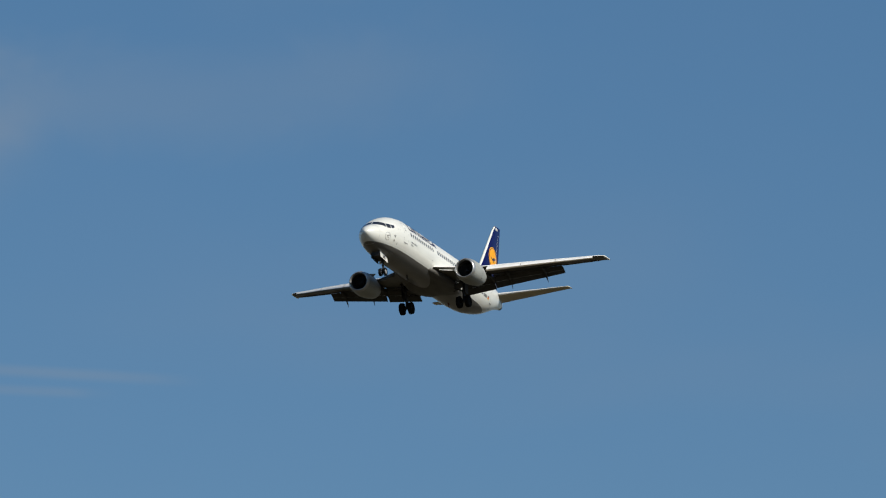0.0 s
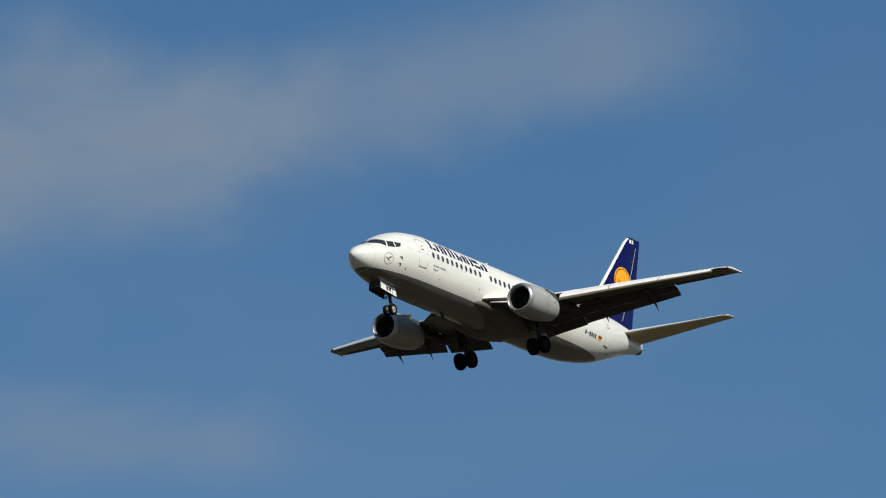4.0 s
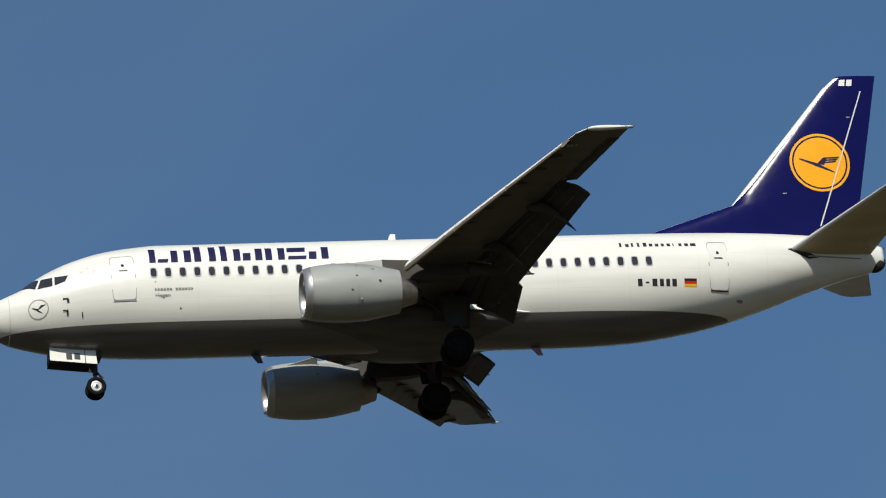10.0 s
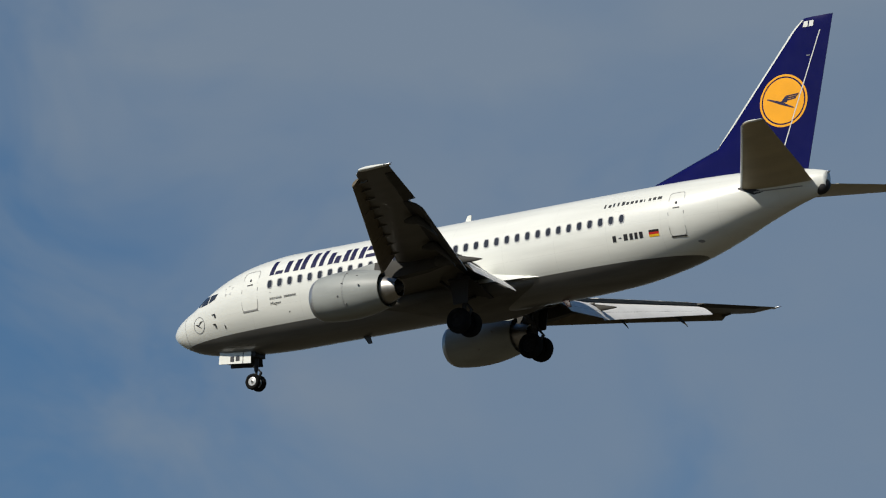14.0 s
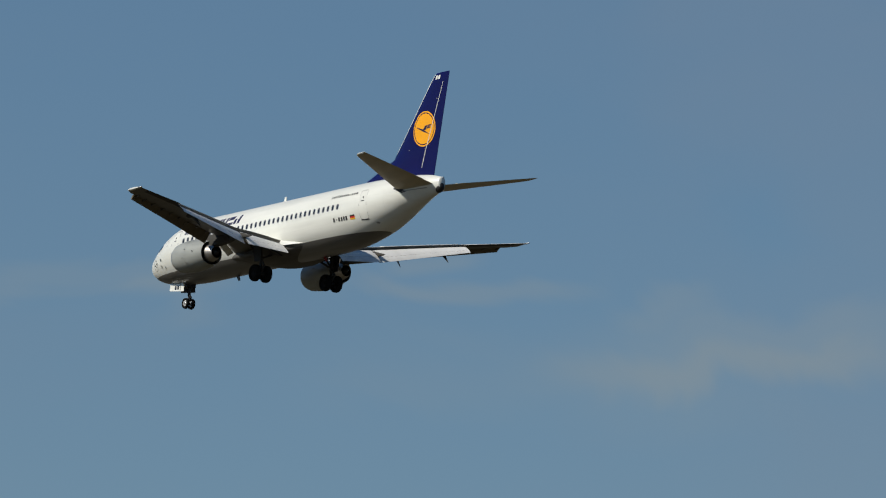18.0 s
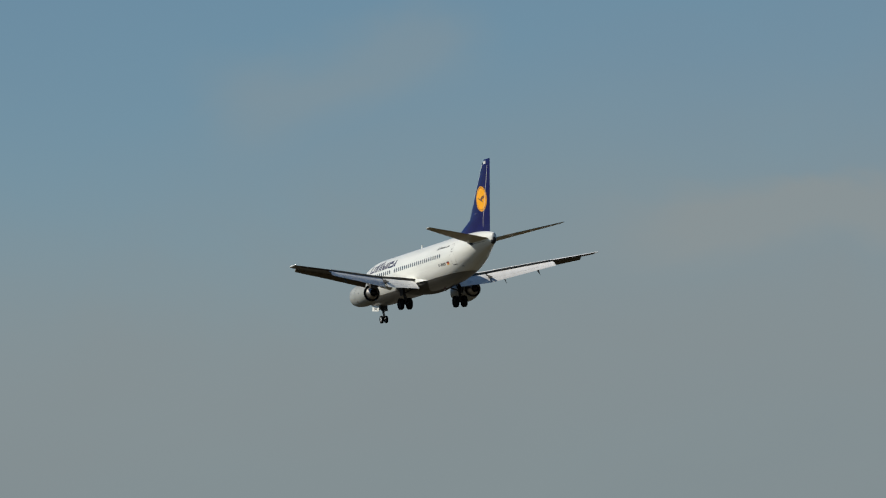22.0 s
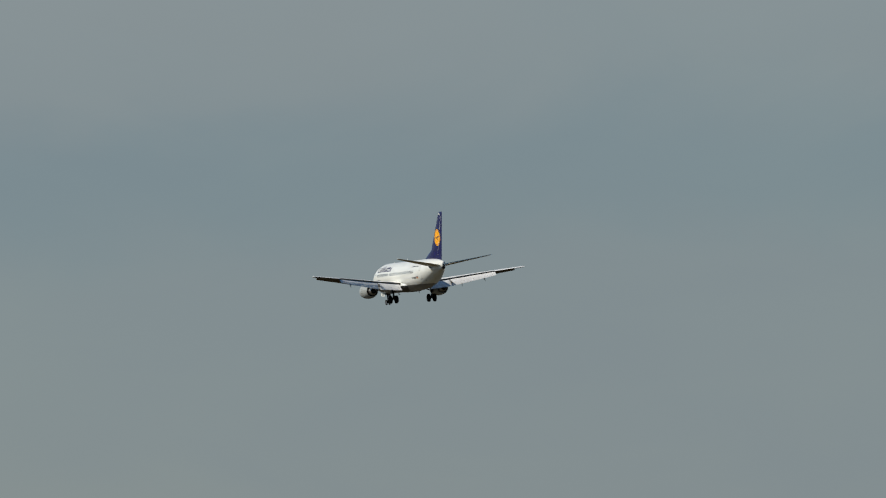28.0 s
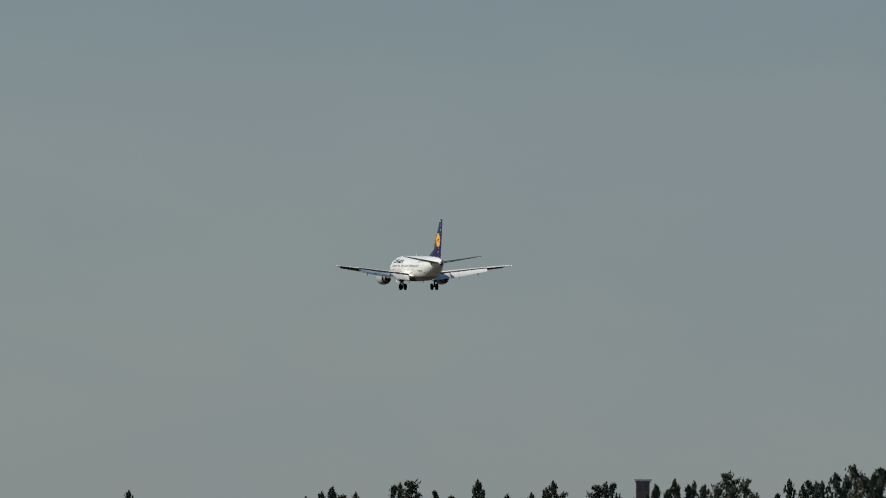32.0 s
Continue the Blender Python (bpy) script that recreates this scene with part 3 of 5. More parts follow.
def hull():
    bm = bmesh.new()
    xs = [0.0, 0.02, 0.05, 0.1, 0.15, 0.22, 0.3] + [0.4 + 0.12 * i for i in range(52)] + [6.7 + 0.8 * i for i in range(16)] + [19.5 + 0.25 * i for i in range(51)] + [32.2, 32.3, 32.4]
    loft(bm, [ring_at(x) for x in xs])
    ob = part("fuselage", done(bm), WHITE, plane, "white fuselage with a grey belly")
    # wing-to-body fairing
    bm = bmesh.new()
    rings = []
    for i in range(29):
        u = i / 28
        x = 10.75 + 9.85 * u
        aft = 0.5 * (1 + math.cos(math.pi * (u - 0.5) * 2))
        g = math.sin(math.pi * u) ** 0.55 if u < 0.5 else aft
        deep = 0.5 * (1 - math.cos(math.pi * min(1.0, u / 0.45))) if u < 0.5 else aft
        hw, bot, top = 1.15 + (0.88 if u < 0.5 else 0.72 + 0.16 * g) * g, -1.6 - 0.62 * deep, -1.2 + 0.42 * g
        ring = []
        for j in range(40):
            a = 2 * math.pi * j / 40
            c, s = math.cos(a), math.sin(a)
            ring.append((x, hw * math.copysign(abs(c) ** 0.75, c), (top + bot) / 2 + (top - bot) / 2 * math.copysign(abs(s) ** 0.85, s)))
        rings.append(ring)
    loft(bm, rings)
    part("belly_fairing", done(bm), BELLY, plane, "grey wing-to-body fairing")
    # white wedge behind the wing root, running out along the hull
    for sd in (-1, 1):
        bm = bmesh.new()
        loft(bm, [[(x, sd * 1.2, z1 - 0.15), (x, sd * yo, z0), (x, sd * (yo - 0.02), z0 + 0.05), (x, sd * (skin_y(x, z1) + 0.25 * (yo - 1.8) + 0.05), z1 - 0.06), (x, sd * (skin_y(x, z1) - 0.02), z1)] for x, yo, z0, z1 in ((16.2, 1.95, -1.36, -0.86), (17.2, 1.88, -1.37, -0.98), (18.0, 1.77, -1.37, -1.12), (18.6, 1.66, -1.37, -1.22), (19.05, skin_y(19.05, -1.37) + 0.06, -1.37, -1.30), (19.3, skin_y(19.3, -1.37) + 0.02, -1.37, -1.345))])
        part("root_fillet", sharp(done(bm), 40), PURE, plane, "white fairing at the wing root")
    bm = bmesh.new()
    loft(bm, [[(32.12 + 0.37 * math.sin(u), 0.27 * math.cos(u) * math.cos(2 * math.pi * j / 20), 0.66 + 0.05 * math.sin(u) + 0.33 * math.cos(u) * math.sin(2 * math.pi * j / 20)) for j in range(20)] for u in [radians(-80 + 16 * k) for k in range(11)]])
    part("tail_exhaust", done(bm), DARKMETAL_SHADE, plane, "black tail exhaust outlet")
    bm = bmesh.new()
    rod(bm, (32.2, 0, 1.22), (32.5, 0, 1.24), 0.06, 0.035, 10)
    part("tail_lamp", done(bm), BARE, plane)


hull()


def cockpit():
    panes = [((2.11, 0.02), (2.62, 0.06), (2.66, 0.44), (2.28, 0.45)),
             ((2.69, 0.07), (3.06, 0.19), (3.18, 0.43), (2.73, 0.44))]
    for sd in (-1, 1):
        for q in panes:
            bm = bmesh.new()
            part("cockpit_window", skin_patch(bm, q, sd, 0.012, 5, 5), GLASS, plane, "dark cockpit side window")
        # windscreen: from the centre post round to the first side pane, laid over the hull's nose
        bm = bmesh.new()
        g = []
        for i in range(9):
            col = []
            for j in range(5):
                v = j / 4
                u = 0.04 + 0.96 * i / 8
                # lower edge runs forward to the centre line, upper edge likewise
                xe, ze = 2.05 + 0.17 * v, 0.02 + 0.42 * v
                ye = skin_y(xe, ze)
                xc = 1.46 + 0.52 * v
                x = xc + (xe - xc) * u ** 2.0
                y = ye * u
                w, t, m = HW(x), HT(x), HM(x)
                z = m + (t - m) * math.sqrt(max(0.0, 1 - (y / w) ** 2))
                nrm = Vector((-0.75, 0.3 * u, 0.7)).normalized() * 0.016
                col.append(bm.verts.new((x + nrm.x, sd * (y + nrm.y), z + nrm.z)))
            g.append(col)
        for i in range(8):
            for j in range(4):
                f = (g[i][j], g[i + 1][j], g[i + 1][j + 1], g[i][j + 1])
                bm.faces.new(f)
        part("windscreen", done(bm), GLASS, plane, "dark cockpit windscreen")


cockpit()


def cabin():
    xs = [6.12 + 0.511 * i for i in range(11)] + [23.62 - 0.508 * k for k in range(22, -1, -1)]
    for sd in (-1, 1):
        for x in xs:
            bm = bmesh.new()
            pane = part("window", flat_pane(bm, x, 0.30, 0.105, 0.165, sd, 0.004), GLASS, plane)
            bm = bmesh.new()
            part("window_frame", seam_loop(bm, oblong(x, 0.30, 0.125, 0.185, 20, 3.2), 0.03, sd, 0.016), FAINT, pane)
    for sd in (-1, 1):
        for x0, x1, z0, z1 in ((4.65, 5.48, -0.66, 1.06), (25.78, 26.48, -0.72, 1.08)):
            cx, cz = (x0 + x1) / 2, (z0 + z1) / 2
            bm = bmesh.new()
            door = part("door_panel", skin_patch(bm, rect(x0 + 0.02, z0 + 0.02, x1 - 0.02, z1 - 0.02), sd, 0.005, 4, 10), PURE, plane, "white cabin door")
            bm = bmesh.new()
            part("seam", seam_loop(bm, oblong(cx, cz, (x1 - x0) / 2, (z1 - z0) / 2, 44, 9.0), 0.032, sd, 0.010), SEAM, door)
            bm = bmesh.new()
            part("handle", skin_patch(bm, rect(cx - 0.14, cz + 0.20, cx + 0.16, cz + 0.25), sd, 0.014, 2, 1), INK, door)
            bm = bmesh.new()
            part("window", round_patch(bm, cx, cz + 0.44, 0.055, 0.06, sd, 0.014, 12), GLASS, door)
            bm = bmesh.new()
            part("sill", skin_patch(bm, rect(x0 + 0.02, z0 - 0.045, x1 - 0.02, z0 + 0.0), sd, 0.018, 3, 1), INK if x0 > 20 else SEAM, door)


cabin()


def markings():
    # name along the cabin roof: plain upright bars of its size, weight and colour
    for x0, w, z0, z1 in ((6.02, 0.22, 0.70, 1.37), (6.30, 0.36, 0.70, 0.86), (6.78, 0.24, 0.70, 1.27), (7.24, 0.25, 0.70, 1.27), (7.60, 0.24, 0.70, 1.47), (8.12, 0.24, 0.70, 1.42),
                          (8.53, 0.22, 0.70, 1.47), (8.98, 0.24, 0.70, 1.27), (9.30, 0.27, 0.70, 1.05), (9.74, 0.25, 0.70, 1.27), (10.10, 0.23, 0.70, 1.27), (10.54, 0.24, 0.70, 1.27),
                          (10.88, 0.64, 0.70, 0.86), (10.88, 0.64, 1.04, 1.27), (11.62, 0.27, 0.70, 1.05), (12.07, 0.25, 0.70, 1.27)):
        bm = bmesh.new()
        skin_patch(bm, rect(x0, z0, x0 + w, z1, 0.04), -1, 0.010, 2, 6)
        part("title_bar", bm, NAVY, plane, "large dark navy block in place of a letter")
    for i, w in enumerate((0.10, 0.17, 0.10, 0.11, 0.17, 0.17, 0.17, 0.15, 0.17, 0.05, 0.15, 0.18, 0.26)):
        x0 = 22.66 + i * 0.212
        bm = bmesh.new()
        skin_patch(bm, rect(x0, 0.91, x0 + w * 0.75, 1.09 if i in (0, 2, 3, 4) else 1.04), -1, 0.010, 1, 2)
        part("address_bar", bm, INK, plane)
    for x0, w in ((23.14, 0.22), (23.66, 0.24), (23.93, 0.20), (24.16, 0.19), (24.38, 0.22)):
        bm = bmesh.new()
        skin_patch(bm, rect(x0 + 0.02, -0.62, x0 + w * 0.82, -0.37), -1, 0.010, 1, 2)
        part("registration_bar", bm, INK, plane)
    bm = bmesh.new()
    part("registration_bar", skin_patch(bm, rect(23.44, -0.52, 23.57, -0.47), -1, 0.010, 1, 1), INK, plane)
    for k, m in enumerate((GOLDF, REDF, BLACKF)):
        bm = bmesh.new()
        part("flag_stripe", skin_patch(bm, rect(24.84, -0.63 + 0.092 * k, 25.29, -0.63 + 0.092 * (k + 1)), -1, 0.010, 3, 1), m, plane)
    # small marks below the first windows, and the town's name
    for i in range(13):
        if i == 6:
            continue
        bm = bmesh.new()
        a = 6.12 + i * 0.104
        skin_patch(bm, rect(a, -0.385, a + 0.028, -0.285), -1, 0.009, 1, 1)
        skin_patch(bm, rect(a + 0.05, -0.385, a + 0.075, -0.30), -1, 0.009, 1, 1)
        part("type_bar", bm, INK, plane)
    cu = bpy.data.curves.new("town_name", "FONT")
    cu.body, cu.size = "Hagen", 0.185
    tmp = bpy.data.objects.new("town_name", cu)
    me = bpy.data.meshes.new_from_object(tmp)
    for v in me.vertices:
        x, z = 6.12 + v.co.x * 1.15, -0.60 + v.co.y
        v.co = (x, -(skin_y(x, z) + 0.010), z)
    me.materials.append(INK)
    new("town_name", me).parent = plane
    bpy.data.objects.remove(tmp)
    # round emblem on the nose, with a plain bird-like blade
    bm = bmesh.new()
    part("nose_emblem", seam_loop(bm, [(2.09 + 0.33 * math.cos(a), -0.74 + 0.33 * math.sin(a)) for a in [2 * math.pi * j / 40 for j in range(40)]], 0.034, -1, 0.010), SEAM, plane, "thin dark ring on the nose")
    bm = bmesh.new()
    skin_patch(bm, ((1.86, -0.70), (2.06, -0.80), (2.10, -0.74), (1.90, -0.68)), -1, 0.010)
    skin_patch(bm, ((2.04, -0.81), (2.22, -0.90), (2.20, -0.86), (2.06, -0.76)), -1, 0.010)
    skin_patch(bm, ((2.04, -0.78), (2.16, -0.72), (2.36, -0.60), (2.16, -0.62)), -1, 0.010)
    part("nose_emblem_blade", bm, INK, plane)
    # probes, star cluster, small panels
    for x0, z0, x1, z1 in ((2.92, -0.50, 3.12, -0.46), (3.06, -0.62, 3.14, -0.50), (2.92, -0.90, 3.10, -0.86), (3.04, -1.04, 3.10, -0.88), (3.56, -1.14, 3.60, -0.98)):
        bm = bmesh.new()
        part("probe", skin_patch(bm, rect(x0, z0, x1, z1), -1, 0.03, 1, 1), INK, plane)
    bm = bmesh.new()
    for k in range(5):
        t0, t1, t2 = (radians(90 + 72 * k + d) for d in (0, 36, -36))
        tip = (3.86 + 0.30 * math.cos(t0), 0.42 + 0.30 * math.sin(t0))
        for t in (t1, t2):
            near = (3.86 + 0.14 * math.cos(t), 0.42 + 0.14 * math.sin(t))
            u = (tip[0] * 0.35 + near[0] * 0.65, tip[1] * 0.35 + near[1] * 0.65)
            skin_patch(bm, ((tip[0], tip[1]), (tip[0] * 0.94 + 3.86 * 0.06, tip[1] * 0.94 + 0.42 * 0.06), (u[0] * 0.86 + 3.86 * 0.14, u[1] * 0.86 + 0.42 * 0.14), u), -1, 0.009, 2, 1)
    bmesh.ops.recalc_face_normals(bm, faces=bm.faces)
    part("star_emblem", bm, FAINT, plane, "small grey five-part emblem")
    for x, z, r in ((11.2, -0.62, 0.035), (6.15, -0.06, 0.02), (7.0, -0.98, 0.03)):
        bm = bmesh.new()
        part("skin_port", round_patch(bm, x, z, r, r, -1, 0.01, 10), INK, plane)
    bm = bmesh.new()
    part("outflow_port", round_patch(bm, 26.9, -0.98, 0.13, 0.05, -1, 0.012, 16), SEAM, plane, "faint oval port in the tail belly")
    bm = bmesh.new()
    for k in range(60):
        a0, a1 = [2 * math.pi * q / 60 for q in (k, k + 1)]
        quad = []
        for x, a in ((1.12, a0), (1.15, a0), (1.15, a1), (1.12, a1)):
            w, t, b, m = HW(x), HT(x), HB(x), HM(x)
            sn = math.sin(a)
            quad.append(bm.verts.new((x - 0.003, (w + 0.007) * math.cos(a), m + ((t - m) if sn > 0 else (m - b)) * sn * 1.007)))
        bm.faces.new(quad)
    part("radome_joint", done(bm), LIGHT, plane, "thin grey joint behind the nose cone")
    # drain masts and blade aerials
    for x, z0, z1, m, sw in ((14.7, 1.85, 2.22, PURE, 0.10), (9.55, -2.10, -2.46, INK, 0.20), (19.45, -2.10, -2.44, BEACON, 0.22), (8.2, 1.86, 1.95, PURE, 0.05)):
        bm = bmesh.new()
        slab(bm, [(x, -0.025, z0), (x + 0.34, -0.025, z0), (x + 0.24 + sw, -0.012, z1), (x + 0.06 + sw, -0.012, z1)], (0, 0.05, 0))
        part("blade_aerial", done(bm), m, plane, smooth=False)


markings()


# ---------------------------------------------------------------- lifting surfaces
def foil(t, cut=1.0, n=14, camber=0.015):
    """Points (along, up) of an aerofoil of unit chord, cut off at the given share of it."""
    up, lo = [], []
    for i in range(n + 1):
        x = cut * (1 - math.cos(math.pi * i / n)) / 2 if cut == 1.0 else cut * (i / n) ** 1.7
        y = 5 * t * (0.2969 * math.sqrt(x) - 0.126 * x - 0.3516 * x * x + 0.2843 * x ** 3 - 0.1015 * x ** 4) + 0.0012
        c = camber * 4 * x * (1 - x)
        up.append((x, c + y))
        lo.append((x, c - y))
    return up[::-1] + lo[1:]


def section(le, z, y, chord, t, cut=1.0, tilt=0.0, upright=False, camber=0.015):
    """A ring of the foil; tilt in degrees turns its tail down."""
    ca, sa = math.cos(radians(tilt)), math.sin(radians(tilt))
    out = []
    for u, v in foil(t, cut, camber=camber):
        dx, dz = chord * (u * ca + v * sa), chord * (-u * sa + v * ca)
        out.append((le + dx, y + dz, z) if upright else (le + dx, y, z + dz))
    return out


W_LE = lambda y: float(np.interp(y, [1.2, 2.0, 4.2, 14.0, 14.44], [11.3, 12.1, 14.30, 18.98, 19.45]))
W_TE = lambda y: float(np.interp(y, [1.2, 5.2, 14.44], [18.2, 17.75, 20.80]))
F_END = 10.65        # outboard end of the flaps
W_Z = pchip([1.0, 1.9, 5.0, 9.85, 14.0, 14.6], [-1.12, -1.02, -0.69, -0.15, 0.28, 0.35])
W_T = lambda y: float(np.interp(y, [1.2, 2.2, 5, 14.4], [0.075, 0.08, 0.12, 0.105]))


W_TW = lambda y: float(np.interp(y, [1.2, 5, 9.85, 14.4], [1.0, 0.6, 0.0, -0.8]))     # twist, tail down


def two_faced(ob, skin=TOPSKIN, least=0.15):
    """Paler skin on a wing part's upper faces; shade below is in the paint."""
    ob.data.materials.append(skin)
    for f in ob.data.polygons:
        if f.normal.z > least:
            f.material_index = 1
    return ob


def wing(sd):
    bm = bmesh.new()
    inner = [1.2, 2.0, 3.0, 4.2, 5.2, 6.5, 8.0, F_END]
    loft(bm, [section(W_LE(y), W_Z(y), sd * y, W_TE(y) - W_LE(y), W_T(y), 0.84, W_TW(y)) for y in inner])
    ob = two_faced(part("wing", sharp(done(bm)), GREY, plane, "swept grey wing, sunlit pale above and shaded dark below"))
    outer = [F_END, 11.4, 12.5, 13.6, 14.0, 14.3]
    bm = bmesh.new()
    loft(bm, [section(W_LE(y), W_Z(y), sd * y, W_TE(y) - W_LE(y), W_T(y), 1.0, W_TW(y)) for y in outer])
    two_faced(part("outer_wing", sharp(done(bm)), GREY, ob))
    bm = bmesh.new()
    rings = []
    for y, g in ((14.3, 1.0), (14.38, 0.9), (14.44, 0.5)):
        le, te = W_LE(14.3) + (1 - g) * 0.5, 20.90
        rings.append(section(le, W_Z(y), sd * y, te - le, 0.105 * g))
    part("wing_tip", done(loft(bm, rings)), PURE, ob, "white wing tip with a lamp")
    bm = bmesh.new()
    rod(bm, (20.6, sd * 14.40, W_Z(14.4)), (20.98, sd * 14.40, W_Z(14.4) + 0.03), 0.05, 0.02, 10)
    part("position_lamp", done(bm), BARE, ob)
    # slats in front of the outer wing, three lengths
    for y0, y1 in ((5.5, 8.1), (8.14, 10.75), (10.79, 13.6)):
        bm = bmesh.new()
        rings = []
        for k in range(5):
            y = y0 + (y1 - y0) * k / 4
            c = W_TE(y) - W_LE(y)
            fwd, low = 0.30 + 0.30 * (c - 1.8), 0.30 + 0.30 * (c - 1.8)
            rings.append(section(W_LE(y) - fwd, W_Z(y) - low, sd * y, math.hypot(fwd + 0.10, low + 0.02), 0.24, 1.0, -math.degrees(math.atan2(low + 0.02, fwd + 0.10)), camber=0.07))
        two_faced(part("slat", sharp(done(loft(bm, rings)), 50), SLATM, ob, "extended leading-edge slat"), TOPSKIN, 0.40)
    for y in (6.0, 7.0, 7.9, 8.9, 9.8, 10.7, 11.7, 12.6, 13.4):
        bm = bmesh.new()
        x0, z0 = W_LE(y), W_Z(y)
        slab(bm, [(x0 + 0.42, sd * y - 0.025, z0 - 0.13), (x0 + 0.10, sd * y - 0.025, z0 - 0.17), (x0 - 0.02, sd * y - 0.025, z0 - 0.19), (x0 - 0.02, sd * y - 0.025, z0 - 0.12), (x0 + 0.42, sd * y - 0.025, z0 + 0.0)], (0, 0.05, 0))
        part("slat_track", done(bm), GREY, ob, smooth=False)
    # folding panel between hull and engine
    for y0, y1 in ((2.15, 3.0), (3.02, 3.85)):
        bm = bmesh.new()
        q = [(W_LE(y) + dx, sd * y, W_Z(y) + dz) for y, dx, dz in ((y0, 0.20, -0.28), (y1, 0.20, -0.28), (y1, -0.42, -0.40), (y0, -0.42, -0.40))]
        slab(bm, q, (0.02, 0, 0.07))
        bmesh.ops.bevel(bm, geom=bm.edges[:], offset=0.02, segments=2)
        # starboard panels are white too; grey puts the hull's shade into their colour
        part("leading_edge_flap", done(bm), PURE if sd < 0 else GREY, ob, "folding leading-edge panel")
    # slotted flaps: vane, main and aft element, from the wing's cut edge to a lowered tail line
    for ya, xa, za, yb, xb, zb in ((2.0, 18.58, -2.0, 4.92, 18.45, -1.74), (5.02, 18.22, -1.73, F_END, 19.97, -0.61)):
        for nm in ("flap_vane", "flap", "aft_flap"):
            bm = bmesh.new()
            rings = []
            for k in range(5):
                v = k / 4
                y = ya + (yb - ya) * v
                c = W_TE(y) - W_LE(y)
                x0, z0 = W_LE(y) + 0.825 * c, W_Z(y) - 0.035 - 0.012 * c
                dx, dz = xa + (xb - xa) * v - x0, za + (zb - za) * v - z0
                ends = {"flap_vane": ((-0.05, 0.06), (0.24, 0.17)), "flap": ((0.17, 0.17), (0.76, 0.62)), "aft_flap": ((0.60, 0.535), (1.0, 1.0))}[nm]
                (p, q), (r, t) = ends
                ex, ez = (r - p) * dx, (t - q) * dz
                rings.append(section(x0 + p * dx, z0 + q * dz, sd * y, math.hypot(ex, ez), 0.15, 1.0, math.degrees(math.atan2(-ez, ex)), camber=0.03))
            made = part(nm, sharp(done(loft(bm, rings)), 50), FLAPM, ob, "lowered grey slotted flap with shade painted on its underside")
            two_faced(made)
    # track fairings under the flaps, drooped with them
    for y, x0, x1, low in ((6.35, 16.9, 18.55, -1.86), (9.20, 18.0, 19.64, -1.37)):
        bm = bmesh.new()
        rings = []
        z0 = W_Z(y) - 0.26
        for i in range(15):
            u = i / 14
            r = 0.15 * math.sin(math.pi * min(0.985, 0.04 + 0.96 * u) ** 0.8) + 0.012
            bend = max(0.0, (u - 0.35) / 0.65)
            rings.append([(x0 + (x1 - x0) * u, sd * y + r * 0.75 * math.cos(2 * math.pi * j / 14), z0 + (low - z0) * bend ** 1.35 + r * 1.25 * math.sin(2 * math.pi * j / 14)) for j in range(14)])
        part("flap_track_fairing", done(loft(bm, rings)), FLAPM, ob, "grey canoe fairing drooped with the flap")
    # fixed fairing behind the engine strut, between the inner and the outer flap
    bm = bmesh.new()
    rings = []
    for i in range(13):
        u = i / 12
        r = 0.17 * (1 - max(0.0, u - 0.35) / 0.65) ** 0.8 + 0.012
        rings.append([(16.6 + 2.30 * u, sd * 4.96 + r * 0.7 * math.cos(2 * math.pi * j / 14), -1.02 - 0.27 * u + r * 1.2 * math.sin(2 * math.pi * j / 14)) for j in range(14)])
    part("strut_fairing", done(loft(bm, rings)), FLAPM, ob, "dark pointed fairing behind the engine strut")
    # flat dark plates behind the rear spar, painting in the flap cove's shade
    for y0, y1 in ((2.0, 4.8), (5.12, F_END)):
        bm = bmesh.new()
        q = []
        for y, f in ((y0, 0.72), (y1, 0.72), (y1, 0.835), (y0, 0.835)):
            c = W_TE(y) - W_LE(y)
            lo = min(foil(W_T(y), 1.0, 40)[41:], key=lambda p: abs(p[0] - f))[1]
            q.append((W_LE(y) + f * c, sd * y, W_Z(y) + lo * c - f * c * math.sin(radians(W_TW(y))) - 0.03))
        slab(bm, q, (0, 0, 0.022))
        part("cove_shade", done(bm), DARKMETAL_SHADE, ob, "dark flat plate painting in the shade ahead of the flap", smooth=False)
    # spoiler panels on the upper face
    for y0, y1 in ((5.75, 7.2), (7.25, 8.8), (8.85, 10.4), (2.6, 4.2)):
        bm = bmesh.new()
        q = []
        for y, f in ((y0, 0.70), (y1, 0.70), (y1, 0.845), (y0, 0.845)):
            c = W_TE(y) - W_LE(y)
            yt = foil(W_T(y), 1.0, 40)
            h = min(yt[:41], key=lambda p: abs(p[0] - f))[1]
            q.append((W_LE(y) + f * c, sd * y, W_Z(y) + h * c - f * c * math.sin(radians(W_TW(y))) + 0.012))
        slab(bm, q, (0, 0, 0.02))
        part("spoiler", done(bm), TOPSKIN, ob, smooth=False)
    # aileron as an inset strip along the outer trailing edge
    bm = bmesh.new()
    rings = []
    for y in (10.75, 11.7, 12.6, 13.6):
        c = W_TE(y) - W_LE(y)
        rings.append(section(W_LE(y) + 0.755 * c, W_Z(y) - 0.030 * c - 0.755 * c * math.sin(radians(W_TW(y))), sd * y, 0.25 * c, 0.13, 1.0, -6.5, camber=0.0))
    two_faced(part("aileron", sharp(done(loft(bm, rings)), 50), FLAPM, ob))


for sd in (-1, 1):
    wing(sd)


